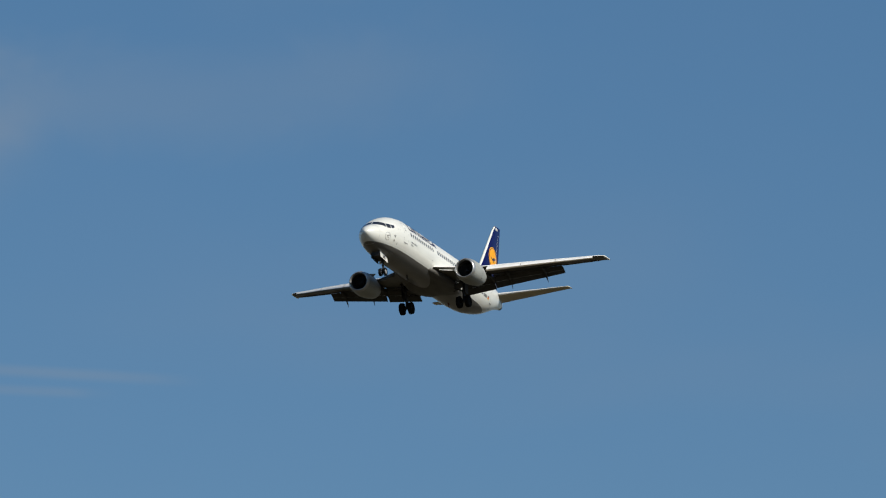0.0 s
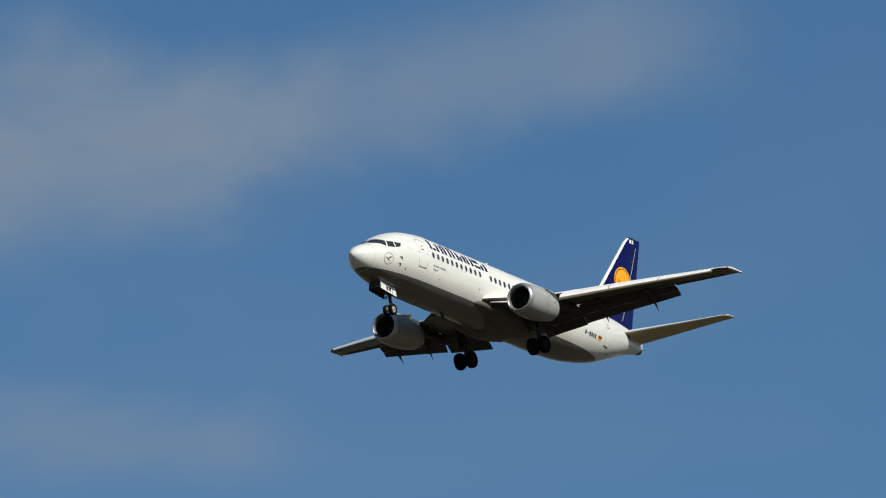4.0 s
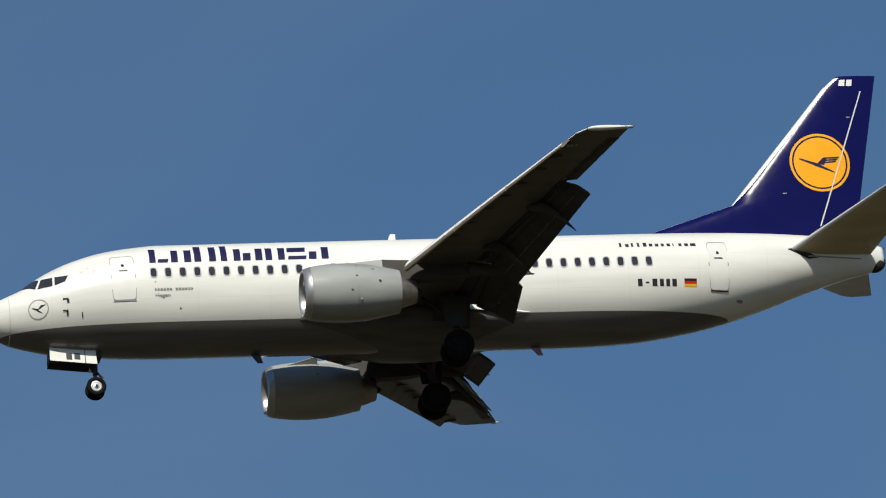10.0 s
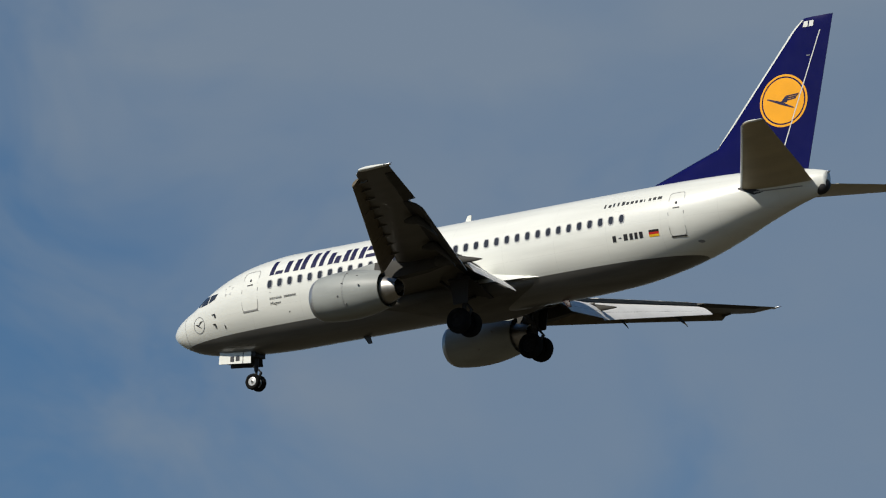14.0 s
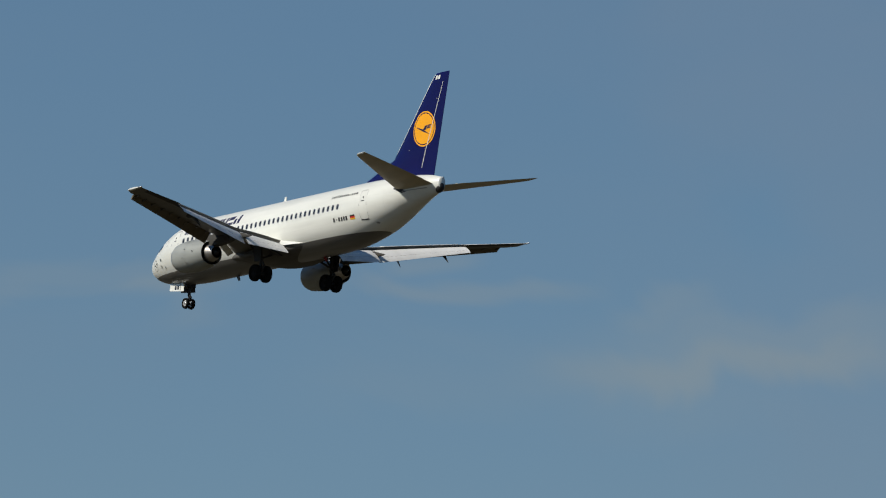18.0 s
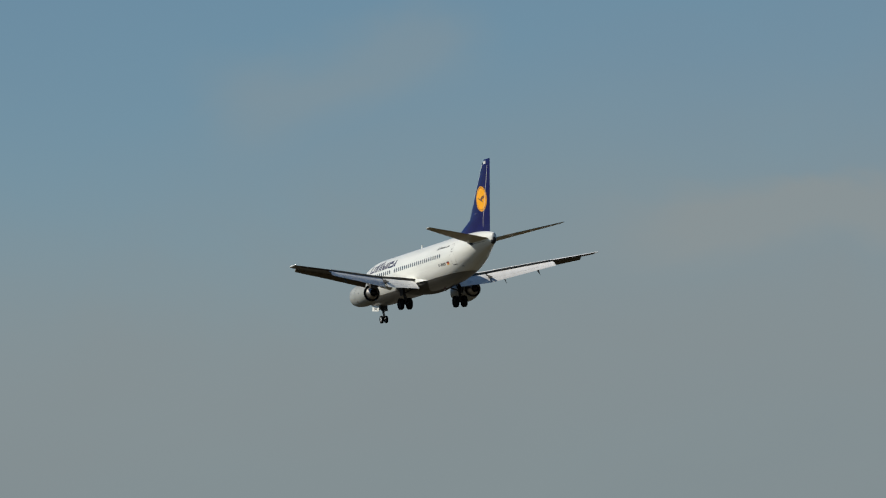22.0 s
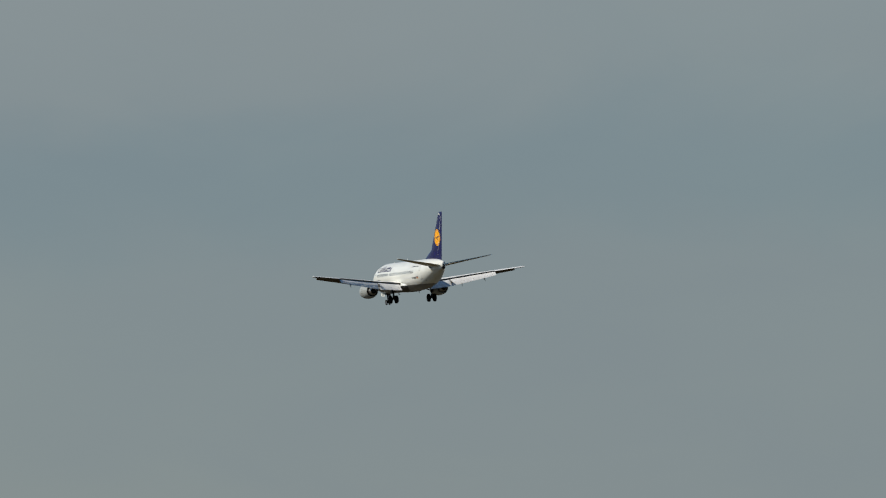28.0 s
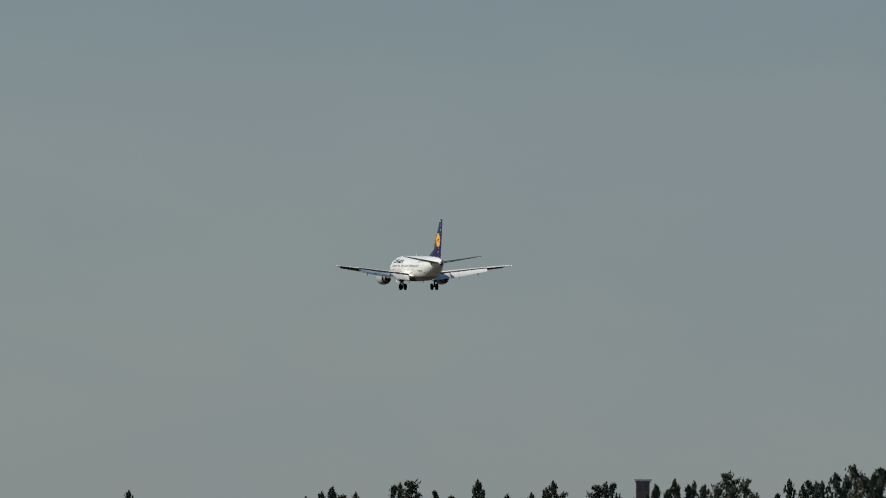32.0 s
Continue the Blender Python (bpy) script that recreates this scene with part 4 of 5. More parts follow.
def fin_half(x, z):
    """Half thickness of the fin at a place of its side."""
    le = float(np.interp(z, [1.3, 1.97, 2.97, 7.84], [22.3, 24.1, 27.15, 31.30]))
    te = 31.52 + (z - 1.7) * 0.213
    c = te - le
    u = min(max((x - le) / c, 0.0), 1.0)
    t = min(0.105, 0.50 / c)
    return c * (5 * t * (0.2969 * math.sqrt(u) - 0.126 * u - 0.3516 * u * u + 0.2843 * u ** 3 - 0.1015 * u ** 4) + 0.0012)


def fin():
    bm = bmesh.new()
    rings = []
    for z in (1.3, 1.7, 1.97, 2.3, 2.6, 2.97, 3.4, 4.2, 5.4, 6.6, 7.4, 7.72, 7.82):
        le = float(np.interp(z, [1.3, 1.97, 2.97, 7.6, 7.84], [22.3, 24.1, 27.15, 31.08, 31.5]))
        te = 31.52 + (z - 1.7) * 0.213
        rings.append(section(le, z, 0.0, te - le, min(0.105, 0.50 / (te - le)) * (0.6 if z > 7.8 else 1), upright=True, camber=0.0))
    loft(bm, rings)
    ob = part("fin", sharp(done(bm), 60), BLUE, plane, "dark blue tail fin")

    def fin_patch(b, quad, sd, off=0.010, nx=3, nz=6):
        a, q, c, d = quad
        g = []
        for i in range(nx + 1):
            col = []
            for j in range(nz + 1):
                u, v = i / nx, j / nz
                x = (1 - u) * (1 - v) * a[0] + u * (1 - v) * q[0] + u * v * c[0] + (1 - u) * v * d[0]
                z = (1 - u) * (1 - v) * a[1] + u * (1 - v) * q[1] + u * v * c[1] + (1 - u) * v * d[1]
                col.append(b.verts.new((x, sd * (fin_half(x, z) + off), z)))
            g.append(col)
        for i in range(nx):
            for j in range(nz):
                f = (g[i][j], g[i + 1][j], g[i + 1][j + 1], g[i][j + 1])
                b.faces.new(f if sd < 0 else f[::-1])
        return b

    def fin_ring(b, cx, cz, r0, r1, sd, off, n=48, m=4):
        g = [[b.verts.new((cx + (r0 + (r1 - r0) * k / m) * math.cos(2 * math.pi * j / n), sd * (fin_half(cx + (r0 + (r1 - r0) * k / m) * math.cos(2 * math.pi * j / n), cz + (r0 + (r1 - r0) * k / m) * math.sin(2 * math.pi * j / n)) + off), cz + (r0 + (r1 - r0) * k / m) * math.sin(2 * math.pi * j / n))) for j in range(n)] for k in range(m + 1)]
        for k in range(m):
            for j in range(n):
                l = (j + 1) % n
                f = (g[k][j], g[k + 1][j], g[k + 1][l], g[k][l])
                b.faces.new(f if sd > 0 else f[::-1])
        return b

    cx, cz = 30.47, 4.49
    for sd in (-1, 1):
        b = bmesh.new()
        part("emblem_disc", fin_ring(b, cx, cz, 0.02, 0.95, sd, 0.010, m=6), ORANGE, ob, "round orange emblem")
        b = bmesh.new()
        part("emblem_ring", fin_ring(b, cx, cz, 1.01, 1.10, sd, 0.010, m=1), ORANGE, ob)
        b = bmesh.new()
        fin_patch(b, ((29.72, 4.62), (30.30, 4.36), (30.42, 4.44), (29.74, 4.66)), sd, 0.018)
        fin_patch(b, ((30.28, 4.36), (30.98, 4.10), (30.94, 4.16), (30.40, 4.44)), sd, 0.018)
        fin_patch(b, ((30.34, 4.42), (30.62, 4.40), (30.74, 4.66), (30.58, 4.66)), sd, 0.018)
        for k in range(3):
            fin_patch(b, ((30.60, 4.46 + 0.085 * k), (31.14 - 0.06 * (2 - k), 4.50 + 0.075 * k), (31.20 - 0.06 * (2 - k), 4.56 + 0.075 * k), (30.62, 4.51 + 0.085 * k)), sd, 0.018)
        part("emblem_blade", b, NAVY, ob)
        b = bmesh.new()
        fin_patch(b, ((31.44, 7.42), (31.66, 7.42), (31.70, 7.66), (31.50, 7.66)), sd, 0.012)
        fin_patch(b, ((31.72, 7.42), (31.92, 7.42), (31.96, 7.66), (31.76, 7.66)), sd, 0.012)
        part("fin_code_bars", b, PURE, ob, "two white blocks in place of a code")
        # seam of the rudder
        b = bmesh.new()
        fin_patch(b, ((30.25, 2.10), (30.30, 2.10), (32.25, 7.22), (32.20, 7.22)), sd, 0.013, 1, 16)
        part("rudder_seam", b, LIGHT, ob, "thin pale hinge line")
        for x, z in ((29.0, 3.3), (31.6, 6.2)):
            b = bmesh.new()
            fin_patch(b, ((x, z), (x + 0.14, z), (x + 0.14, z + 0.035), (x, z + 0.035)), sd, 0.02, 1, 1)
            part("drain", b, SEAM, ob)
    # bright edge strip in white paint, widened to take in its sun glint
    b = bmesh.new()
    rings = []
    for z in [2.0 + 0.18 * k for k in range(6)] + [2.97 + 0.366 * k for k in range(14)]:
        x = float(np.interp(z, [1.97, 2.97, 7.6, 7.84], [24.1, 27.15, 31.08, 31.5]))
        w = 0.05 if z < 3.0 else 0.06 + 0.11 * min(1.0, (z - 3.0) / 0.5)
        h = fin_half(x + w, z) + 0.012
        rings.append([(x + w, h, z), (x + w * 0.25, h * 0.68, z), (x - 0.015, 0, z), (x + w * 0.25, -h * 0.68, z), (x + w, -h, z)])
    part("leading_edge", done(loft(b, rings, closed=False, cap0=False, cap1=False)), PURE, ob, "bright leading edge in white, sun glint painted in")


fin()


def tailplane(sd):
    bm = bmesh.new()
    rings = []
    for u in (-0.12, 0.0, 0.3, 0.6, 0.9, 0.985, 1.0):
        y = 1.0 + 5.35 * u
        le, te = 28.85 + 3.50 * u, 32.05 + 1.30 * u
        if u > 0.98:
            le += 0.25 if u == 1.0 else 0.08
        rings.append(section(le, 0.94 + 0.93 * u - 0.0175 * (te - le), sd * y, te - le, 0.10 if u < 0.99 else 0.05, tilt=-2.0, camber=0.0))
    loft(bm, rings)
    ob = part("tailplane", sharp(done(bm), 60), STAB, plane, "pale swept tailplane")
    bm = bmesh.new()
    skin_patch(bm, ((28.75, 0.86), (29.5, 0.52), (29.9, 0.60), (29.1, 0.98)), sd, 0.012, 4, 3)
    part("pivot_slot", bm, DARKMETAL_SHADE, ob, "black slot ahead of the tailplane root")
    bm = bmesh.new()
    skin_patch(bm, ((29.5, 0.60), (31.5, 0.66), (31.5, 0.70), (29.5, 0.66)), sd, 0.012, 6, 1)
    part("root_seam", bm, SEAM, ob)
    bm = bmesh.new()
    rings = []
    for u in (0.05, 0.5, 0.97):
        y = 1.0 + 5.35 * u
        le, te = 28.85 + 3.50 * u, 32.05 + 1.30 * u
        c = te - le
        rings.append(section(le + 0.69 * c, 0.94 + 0.93 * u + 0.0065 * c, sd * y, 0.315 * c, 0.17, tilt=-3.0, camber=0.0))
    part("elevator", sharp(done(loft(bm, rings)), 60), STAB, ob, "pale elevator")
    bm = bmesh.new()
    rings = []
    for u in (0.985, 1.0, 1.008):
        le, te = 32.38 + (u - 0.985) * 12, 33.40
        rings.append(section(le, 0.94 + 0.93 * u + 0.01, sd * (1.0 + 5.35 * u), te - le, 0.10 if u < 1.005 else 0.03, camber=0.0))
    part("tip_cap", done(loft(bm, rings)), PURE, ob, "white tailplane tip")
    bm = bmesh.new()
    rings = []
    for u in np.linspace(0.02, 0.97, 8):
        y, le = 1.0 + 5.35 * u, 28.85 + 3.50 * u
        c = 3.2 - 2.2 * u
        z = 0.94 + 0.93 * u - 0.0175 * c
        rings.append([(le + 0.09, sd * y, z + 0.030 * c + 0.004), (le + 0.02, sd * y, z + 0.016 * c + 0.004), (le - 0.012, sd * y, z), (le + 0.02, sd * y, z - 0.016 * c - 0.004), (le + 0.09, sd * y, z - 0.030 * c - 0.004)])
    part("leading_edge", done(loft(bm, rings, closed=False, cap0=False, cap1=False)), LIGHT, ob)


for sd in (-1, 1):
    tailplane(sd)


# ---------------------------------------------------------------- engines
def engine(sd):
    c = (0, sd * 4.83, -1.80)

    def flat(u, v, r):
        return u * (1 + 0.05 * (v / r) ** 2 * (1 if r > 0.7 else 0)), v * (0.93 if r > 0.7 else 1.0)

    bm = bmesh.new()
    loft(bm, turned([(10.995, 0.944), (11.35, 1.00), (11.8, 1.045), (12.4, 1.05), (13.0, 1.0), (13.5, 0.91), (13.9, 0.82), (14.12, 0.77), (14.10, 0.745), (13.6, 0.80)], c, squash=flat, n=48), False, False)
    ob = part("engine_nacelle", sharp(done(bm), 50), NACELLE, plane, "light grey engine nacelle")
    bm = bmesh.new()
    loft(bm, turned([(11.00, 0.945), (10.92, 0.92), (10.83, 0.88), (10.76, 0.825), (10.75, 0.79), (10.79, 0.755), (10.88, 0.73), (11.06, 0.71)], c, squash=flat, n=48), False, False)
    part("inlet_lip", done(bm), LIP, ob, "dull metal inlet lip")
    bm = bmesh.new()
    loft(bm, turned([(11.05, 0.711), (11.35, 0.72), (11.75, 0.74)], c, squash=flat, n=48), False, False)
    part("inlet_duct", done(bm), FLAPM, ob)
    bm = bmesh.new()
    loft(bm, turned([(11.72, 0.76), (11.74, 0.2)], c, n=40), False, False)
    part("fan_back", done(bm), DARKMETAL_SHADE, ob)
    bm = bmesh.new()
    for k in range(24):
        a0 = 2 * math.pi * k / 24
        pts = []
        for r, tw in ((0.18, 0.10), (0.72, 0.07)):
            pts.append([(11.62, c[1] + r * math.cos(a0 - tw / 2), c[2] + r * math.sin(a0 - tw / 2)), (11.71, c[1] + r * math.cos(a0 + tw), c[2] + r * math.sin(a0 + tw))])
        slab(bm, [pts[0][0], pts[0][1], pts[1][1], pts[1][0]], (0.012, 0, 0))
    part("fan", done(bm), DARKMETAL_SHADE, ob, "dark fan blades")
    bm = bmesh.new()
    loft(bm, turned([(11.40, 0.01), (11.46, 0.09), (11.56, 0.16), (11.7, 0.21)], c, n=24))
    part("spinner", done(bm), DARKMETAL_SHADE, ob)
    bm = bmesh.new()
    loft(bm, turned([(13.6, 0.63), (14.0, 0.60), (14.35, 0.51), (14.72, 0.38), (14.70, 0.35), (14.2, 0.36)], c, n=36), False, False)
    part("core_cowl", sharp(done(bm), 50), HOT, ob, "dull metal core exhaust cowl")
    bm = bmesh.new()
    loft(bm, turned([(13.5, 0.79), (13.55, 0.55)], c, n=36), False, False)
    part("bypass_back", done(bm), DARKMETAL_SHADE, ob)
    bm = bmesh.new()
    loft(bm, turned([(14.1, 0.28), (14.6, 0.22), (14.9, 0.08), (14.95, 0.01)], c, n=24))
    part("exhaust_plug", done(bm), DARKMETAL_SHADE, ob)
    # seams round the cowl
    for x, r in ((12.55, 1.047), (11.01, 0.95)):
        bm = bmesh.new()
        loft(bm, turned([(x, r + 0.004), (x + 0.018, r + 0.004)], c, squash=flat, n=48), False, False)
        part("cowl_seam", done(bm), SEAM, ob)
    for x, a in ((12.05, 60), (12.56, 52), (12.5, 18), (13.1, 40), (12.3, -12), (13.3, 8), (12.62, -34)):
        r = 1.052 if x < 12.7 else 0.985
        th = radians(a)
        y1, z1 = flat(r * math.cos(th), r * math.sin(th), r)
        bm = bmesh.new()
        box(bm, (x, -0.035, -0.02), (x + 0.07, 0.035, 0.02))
        bmesh.ops.transform(bm, matrix=Matrix.Translation((0, c[1] - y1, c[2] + z1)) @ Matrix.Rotation(-th, 4, "X"), verts=bm.verts[:])
        part("cowl_latch", bm, SEAM, ob, smooth=False)
    # pylon
    bm = bmesh.new()
    rings = []
    for x, hw, zt, zb in ((11.9, 0.03, -0.74, -0.95), (12.6, 0.14, -0.70, -1.1), (13.6, 0.20, -0.62, -1.3), (14.8, 0.22, -0.68, -1.42), (16.0, 0.18, -0.85, -1.36), (17.2, 0.08, -0.95, -1.18), (17.9, 0.02, -0.98, -1.02)):
        rings.append([(x, sd * 4.83 + hw, zb), (x, sd * 4.83 + hw, (zt + zb) / 2), (x, sd * 4.83 + hw * 0.6, zt), (x, sd * 4.83 - hw * 0.6, zt), (x, sd * 4.83 - hw, (zt + zb) / 2), (x, sd * 4.83 - hw, zb)])
    pylon = part("pylon", sharp(done(loft(bm, rings[:3])), 50), NACELLE, ob, "grey engine pylon")
    bm = bmesh.new()
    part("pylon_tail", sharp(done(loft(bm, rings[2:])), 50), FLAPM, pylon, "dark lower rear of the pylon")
    # strake on the inboard side
    bm = bmesh.new()
    slab(bm, [(11.5, sd * 4.15, -1.05), (12.6, sd * 4.12, -1.02), (12.6, sd * 3.92, -0.80), (11.9, sd * 4.06, -0.96)], (0, 0.02, 0.02))
    part("strake", done(bm), NACELLE, ob, smooth=False)


for sd in (-1, 1):
    engine(sd)


# ---------------------------------------------------------------- landing gear
def tyre(bm, c, r, w):
    h = w / 2
    prof = [(-h * 0.55, r * 0.56), (-h * 0.95, r * 0.66), (-h, r * 0.80), (-h * 0.82, r * 0.95), (-h * 0.4, r), (h * 0.4, r), (h * 0.82, r * 0.95), (h, r * 0.80), (h * 0.95, r * 0.66), (h * 0.55, r * 0.56)]
    return loft(bm, turned(prof, c, "y", 36), False, False)


def hub(bm, c, r, w):
    h = w / 2
    prof = [(-h * 0.62, 0.02), (-h * 0.70, r * 0.14), (-h * 0.55, r * 0.20), (-h * 0.30, r * 0.40), (-h * 0.62, r * 0.56), (h * 0.62, r * 0.56), (h * 0.30, r * 0.40), (h * 0.55, r * 0.20), (h * 0.70, r * 0.14), (h * 0.62, 0.02)]
    return loft(bm, turned(prof, c, "y", 28))


def nose_gear():
    bm = bmesh.new()
    rod(bm, (4.12, 0, -1.7), (4.08, 0, -2.75), 0.10, 0.09, 16)
    rod(bm, (4.08, 0, -2.70), (4.06, 0, -3.25), 0.062, 0.062, 14)
    rod(bm, (4.06, -0.30, -3.25), (4.06, 0.30, -3.25), 0.05, 0.05, 12)
    leg = part("nose_gear", sharp(done(bm)), STEEL, plane, "grey steel nose gear leg")
    bm = bmesh.new()
    rod(bm, (3.2, 0.0, -1.8), (4.05, 0.0, -2.55), 0.05, 0.04, 10)
    part("drag_strut", done(bm), STEEL, leg)
    bm = bmesh.new()
    slab(bm, [(4.18, -0.06, -2.66), (4.36, -0.06, -2.86), (4.18, -0.06, -3.14), (4.15, -0.06, -3.12), (4.30, -0.06, -2.86), (4.16, -0.06, -2.70)], (0, 0.12, 0))
    part("torsion_link", done(bm), STEEL, leg, smooth=False)
    bm = bmesh.new()
    rod(bm, (3.98, 0.16, -2.5), (3.90, 0.16, -2.5), 0.09, 0.10, 14)
    part("taxi_lamp", done(bm), BARE, leg)
    for y in (-0.21, 0.21):
        bm = bmesh.new()
        part("tyre", done(tyre(bm, (4.06, y, -3.25), 0.345, 0.22)), RUBBER, leg, "black tyre")
        bm = bmesh.new()
        part("hub", done(hub(bm, (4.06, y, -3.25), 0.345, 0.22)), HUB, leg, "pale wheel hub")
    bm = bmesh.new()
    box(bm, (2.50, -0.36, -2.2), (4.3, 0.36, -1.72))
    part("gear_bay", done(bm), DARKMETAL_SHADE, leg, smooth=False)
    for sd in (-1, 1):
        bm = bmesh.new()
        y = sd * 0.40
        slab(bm, [(2.50, y, -1.80), (4.10, y, -1.98), (4.12, y * 1.12, -2.50), (2.48, y * 1.12, -2.32)], (0, sd * -0.035, 0))
        bmesh.ops.bevel(bm, geom=bm.edges[:], offset=0.012, segments=1)
        # far door is near-black throughout, shade on its inner face put in
        door = part("gear_door", done(bm), PURE if sd < 0 else DARKMETAL_SHADE, plane, "white nose gear door" if sd < 0 else "far nose gear door, coloured dark for its shaded inner face", smooth=False)
        bm = bmesh.new()
        slab(bm, [(3.70, y + sd * 0.004, -1.95), (3.73, y + sd * 0.004, -1.95), (3.73, y * 1.12 + sd * 0.004, -2.45), (3.70, y * 1.12 + sd * 0.004, -2.45)], (0, sd * 0.006, 0))
        part("door_seam", done(bm), INK, door, smooth=False)
        bm = bmesh.new()
        for x0 in (3.06, 3.34):
            slab(bm, [(x0, y * 1.03 + sd * 0.006, -2.06), (x0 + 0.20, y * 1.03 + sd * 0.006, -2.08), (x0 + 0.20, y * 1.09 + sd * 0.006, -2.32), (x0, y * 1.09 + sd * 0.006, -2.30)], (0, sd * 0.006, 0))
        part("code_bars", done(bm), INK, door, "black bars in place of a code", smooth=False)


nose_gear()


def main_gear(sd):
    y0 = sd * 2.62
    ax, az_ = 16.40, -3.10
    bm = bmesh.new()
    rod(bm, (16.3, sd * 2.75, -0.9), (ax, y0, -2.30), 0.15, 0.13, 16)
    rod(bm, (ax, y0, -2.25), (ax, y0, az_), 0.095, 0.095, 16)
    rod(bm, (ax, y0 - 0.46, az_), (ax, y0 + 0.46, az_), 0.085, 0.085, 14)
    leg = part("main_gear", sharp(done(bm)), STEEL, plane, "grey steel main gear leg")
    bm = bmesh.new()
    rod(bm, (16.35, sd * 1.2, -1.6), (ax, y0, -2.15), 0.07, 0.06, 10)
    part("side_strut", done(bm), STEEL, leg)
    bm = bmesh.new()
    rod(bm, (15.3, sd * 2.7, -1.2), (ax - 0.02, y0, -2.1), 0.06, 0.05, 10)
    part("drag_strut", done(bm), STEEL, leg)
    bm = bmesh.new()
    slab(bm, [(ax + 0.10, y0 - 0.07, -2.25), (ax + 0.42, y0 - 0.07, -2.62), (ax + 0.10, y0 - 0.07, -3.0), (ax + 0.06, y0 - 0.07, -2.96), (ax + 0.34, y0 - 0.07, -2.62), (ax + 0.06, y0 - 0.07, -2.30)], (0, 0.14, 0))
    part("torsion_link", done(bm), STEEL, leg, smooth=False)
    # leg panel in near-black: the wing's shade is put into its colour
    bm = bmesh.new()
    slab(bm, [(15.9, y0 + sd * 0.30, -1.25), (16.85, y0 + sd * 0.30, -1.25), (16.75, y0 + sd * 0.22, -2.35), (16.05, y0 + sd * 0.22, -2.35)], (0, sd * 0.04, 0))
    part("leg_door", done(bm), DARKMETAL_SHADE, leg, "leg panel coloured near black as shade", smooth=False)
    for y in (y0 - 0.40, y0 + 0.40):
        bm = bmesh.new()
        part("tyre", done(tyre(bm, (ax, y, az_), 0.53, 0.38)), RUBBER, leg, "black tyre")
        bm = bmesh.new()
        part("hub", done(hub(bm, (ax, y, az_), 0.53, 0.38)), HUB_SHADED, leg, "main wheel hub with shade painted in")
    # closed flat plate, its near-black colour stands for shade in the leg bay
    bm = bmesh.new()
    slab(bm, [(15.7, sd * 1.5, -1.95), (17.1, sd * 1.5, -1.95), (16.95, sd * 3.0, -1.36), (15.85, sd * 3.0, -1.36)], (0, 0, 0.06))
    part("leg_bay_shade", done(bm), DARKMETAL_SHADE, leg, "flat dark plate painting in the leg bay's shade", smooth=False)


for sd in (-1, 1):
    main_gear(sd)


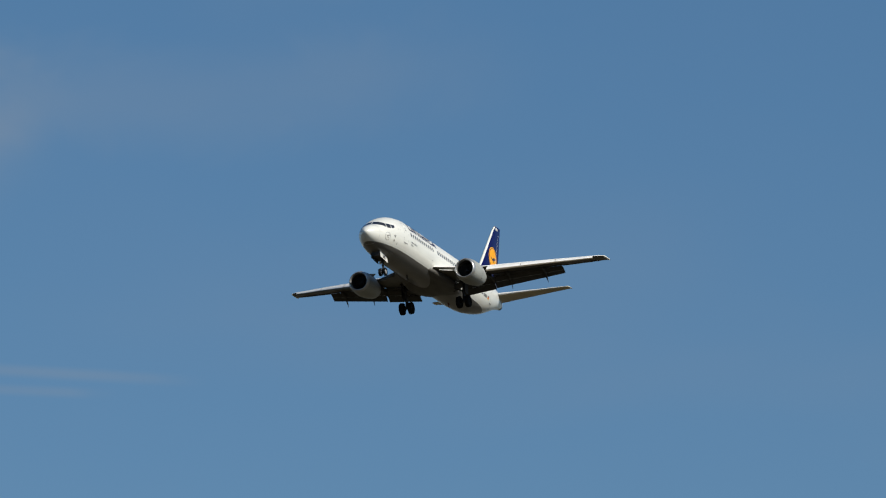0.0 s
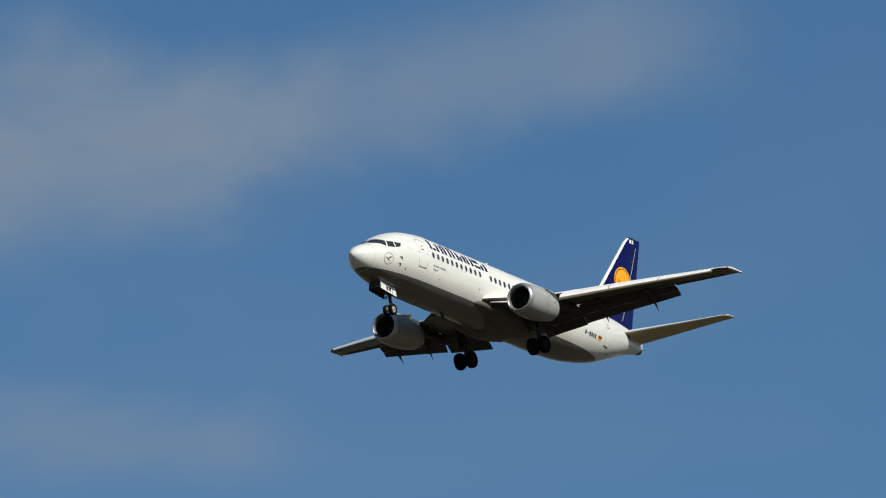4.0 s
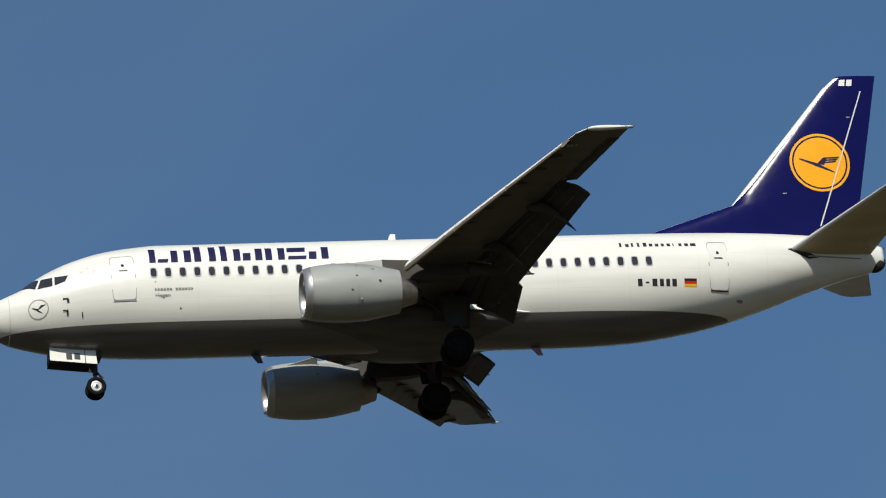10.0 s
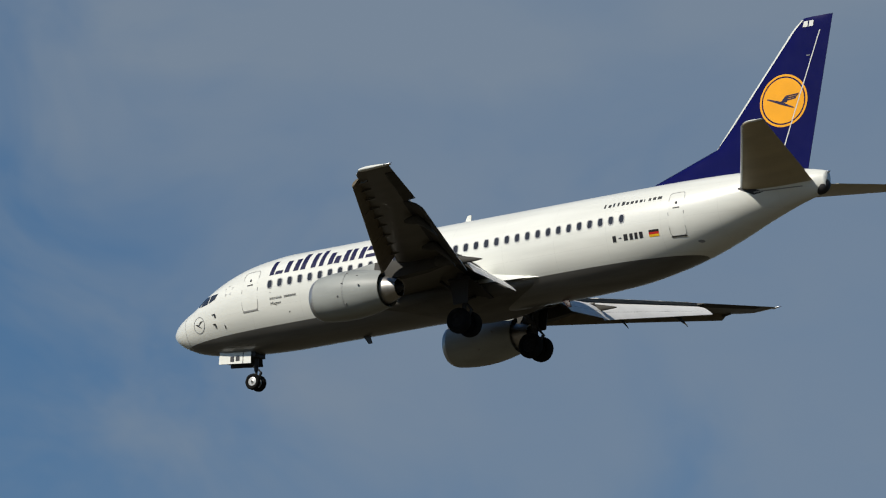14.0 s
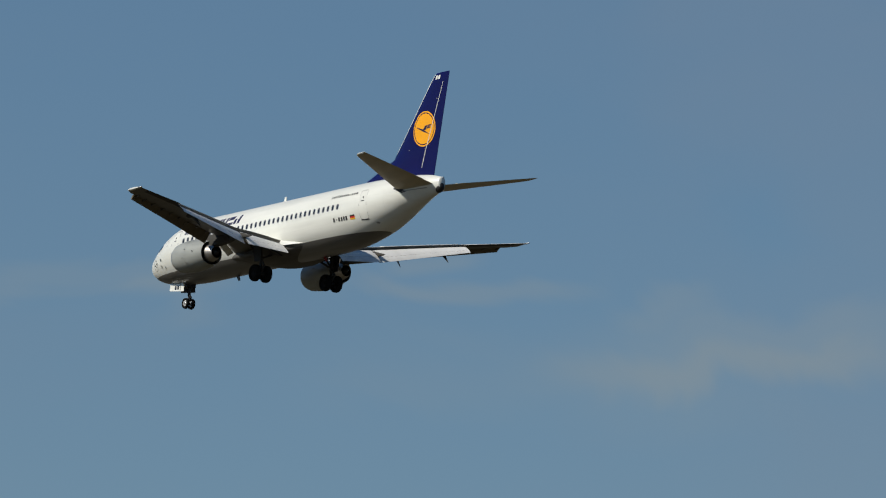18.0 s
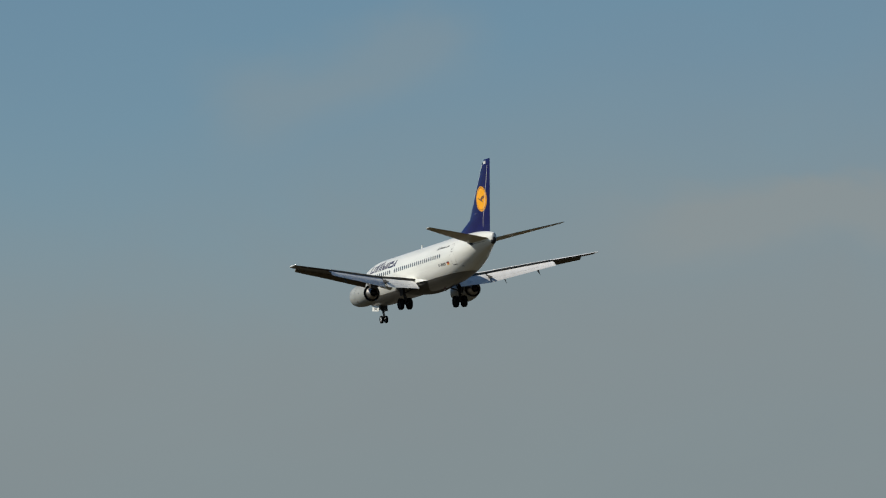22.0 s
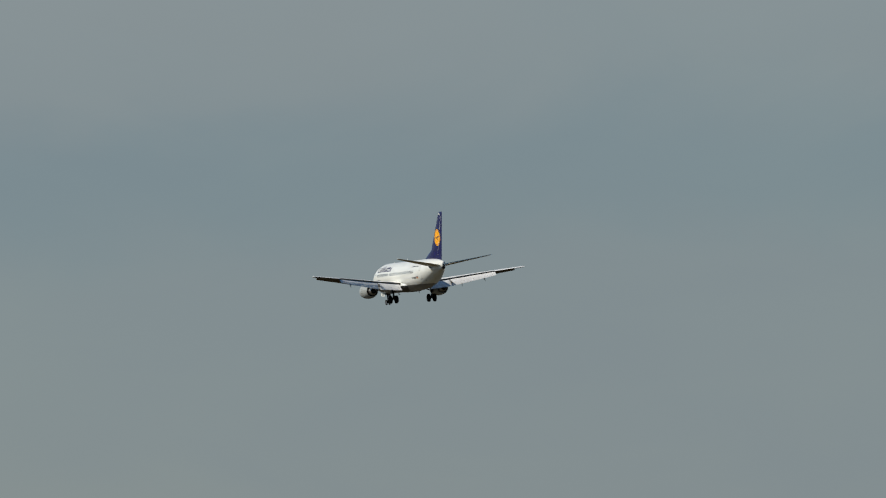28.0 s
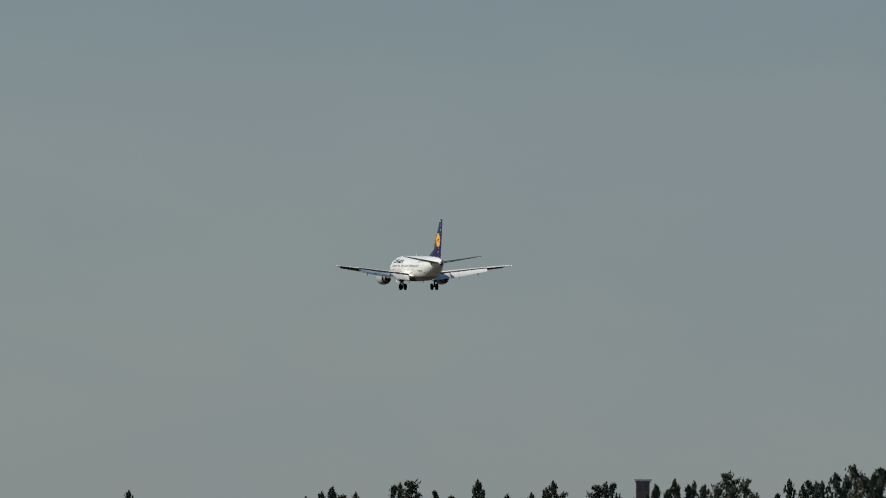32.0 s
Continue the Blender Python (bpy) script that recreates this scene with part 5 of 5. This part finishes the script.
def motions():
    walk(plane, [
        (0.0, pose(723.95, 301.65, 184.15, -2.65, 1.90, 1.00)),
        (0.5, pose(689.73, 301.76, 181.49, -2.90, 2.20, 1.21)),
        (1.0, pose(655.50, 301.88, 178.82, -2.99, 2.40, 1.31)),
        (1.5, pose(621.27, 302.00, 176.15, -2.68, 2.27, 1.28)),
        (2.0, pose(587.03, 302.12, 173.47, -2.03, 1.95, 1.12)),
        (2.5, pose(552.78, 302.24, 170.79, -1.21, 1.56, 0.99)),
        (3.0, pose(518.53, 302.36, 168.12, -0.42, 1.24, 0.93)),
        (3.5, pose(484.25, 302.46, 165.45, 0.19, 1.02, 1.01)),
        (4.0, pose(449.97, 302.56, 162.81, 0.68, 0.80, 1.14)),
        (4.5, pose(415.66, 302.65, 160.20, 1.04, 0.67, 1.34)),
        (5.0, pose(381.33, 302.74, 157.61, -0.15, 0.72, 1.31)),
        (5.5, pose(346.98, 302.81, 155.04, -1.36, 0.75, 1.29)),
        (6.0, pose(312.60, 302.89, 152.48, -2.63, 0.81, 1.25)),
        (6.5, pose(278.20, 302.95, 149.93, -4.04, 0.84, 1.24)),
        (7.0, pose(243.79, 303.02, 147.38, -3.73, 0.84, 1.42)),
        (7.5, pose(209.35, 303.09, 144.83, -3.27, 0.82, 1.56)),
        (8.0, pose(174.89, 303.15, 142.29, -2.40, 0.74, 1.56)),
        (8.5, pose(140.40, 303.22, 139.76, -1.11, 0.57, 1.50)),
        (9.0, pose(105.87, 303.28, 137.26, 0.27, 0.46, 1.37)),
        (9.5, pose(71.33, 303.34, 134.79, 1.59, 0.42, 1.16)),
        (10.0, pose(36.78, 303.40, 132.37, 2.58, 0.38, 0.96)),
        (10.5, pose(2.24, 303.44, 130.01, 2.68, 0.39, 0.73)),
        (11.0, pose(-32.29, 303.47, 127.70, 1.68, 0.37, 0.69)),
        (11.5, pose(-66.81, 303.50, 125.43, 0.75, 0.18, 1.15)),
        (12.0, pose(-101.33, 303.53, 123.21, -0.02, 0.10, 1.29)),
        (12.5, pose(-135.89, 303.57, 121.03, -0.38, 0.19, 1.12)),
        (13.0, pose(-170.45, 303.60, 118.89, 0.28, 0.45, 1.19)),
        (13.5, pose(-205.01, 303.59, 116.76, 1.30, 0.57, 1.61)),
        (14.0, pose(-239.59, 303.53, 114.65, 2.13, 0.42, 2.16)),
        (14.5, pose(-274.25, 303.41, 112.58, 2.68, 0.16, 2.38)),
        (15.0, pose(-309.00, 303.24, 110.54, 2.10, 0.19, 2.29)),
        (15.5, pose(-343.89, 302.99, 108.51, 1.60, 0.17, 2.32)),
        (16.0, pose(-378.90, 302.72, 106.50, 1.18, 0.15, 2.36)),
        (16.5, pose(-414.03, 302.44, 104.52, 0.80, 0.12, 2.40)),
        (17.0, pose(-449.28, 302.19, 102.59, 0.60, 0.12, 2.44)),
        (17.5, pose(-484.63, 302.02, 100.71, 0.21, -0.09, 2.16)),
        (18.0, pose(-520.11, 301.85, 98.85, -0.06, -0.26, 2.01)),
        (18.5, pose(-555.74, 301.68, 96.99, 0.12, 0.04, 2.11)),
        (19.0, pose(-591.51, 301.51, 95.14, 0.32, 0.34, 2.02)),
        (19.5, pose(-627.41, 301.33, 93.29, 0.26, 0.30, 1.63)),
        (20.0, pose(-663.41, 301.17, 91.44, 0.15, 0.23, 1.30)),
        (20.5, pose(-699.50, 301.03, 89.60, 0.07, 0.20, 1.15)),
        (21.0, pose(-735.67, 300.91, 87.77, 0.12, 0.30, 1.05)),
        (21.5, pose(-771.90, 300.84, 85.94, 0.20, 0.35, 0.86)),
        (22.0, pose(-808.17, 300.80, 84.11, 0.26, 0.19, 0.54)),
        (22.5, pose(-844.47, 300.81, 82.28, 0.46, 0.18, 0.28)),
        (23.0, pose(-880.79, 300.87, 80.44, 0.85, 0.36, 0.12)),
        (23.5, pose(-917.12, 300.98, 78.61, 1.38, 0.72, 0.16)),
        (24.0, pose(-953.45, 301.13, 76.79, 1.89, 1.07, 0.41)),
        (24.5, pose(-989.77, 301.33, 74.98, 2.17, 1.11, 0.75)),
        (25.0, pose(-1026.09, 301.58, 73.18, 2.13, 0.79, 1.10)),
        (25.5, pose(-1062.40, 301.85, 71.26, 1.88, 0.34, 1.37)),
        (26.0, pose(-1098.70, 302.16, 69.34, 1.54, -0.04, 1.53)),
        (26.5, pose(-1135.01, 302.50, 67.69, 1.51, 0.32, 1.70)),
        (27.0, pose(-1171.31, 302.85, 66.05, 1.45, 0.91, 1.69)),
        (27.5, pose(-1207.60, 303.23, 64.28, 1.44, 1.13, 1.69)),
        (28.0, pose(-1243.90, 303.62, 62.50, 1.51, 1.36, 1.67)),
        (28.5, pose(-1280.18, 304.02, 60.85, 2.09, 1.58, 1.67)),
        (29.0, pose(-1316.47, 304.43, 59.21, 2.59, 1.75, 1.64)),
        (29.5, pose(-1352.74, 304.85, 57.46, 2.25, 1.76, 1.74)),
        (30.0, pose(-1389.01, 305.28, 55.71, 1.94, 1.73, 1.84)),
        (30.5, pose(-1425.28, 305.71, 53.97, 1.70, 1.71, 1.94)),
        (31.0, pose(-1461.55, 306.14, 52.23, 1.45, 1.69, 2.01)),
        (31.5, pose(-1497.82, 306.57, 50.49, 1.47, 1.70, 2.05)),
        (32.0, pose(-1534.08, 307.00, 48.75, 1.29, 1.70, 2.08)),
    ])


motions()
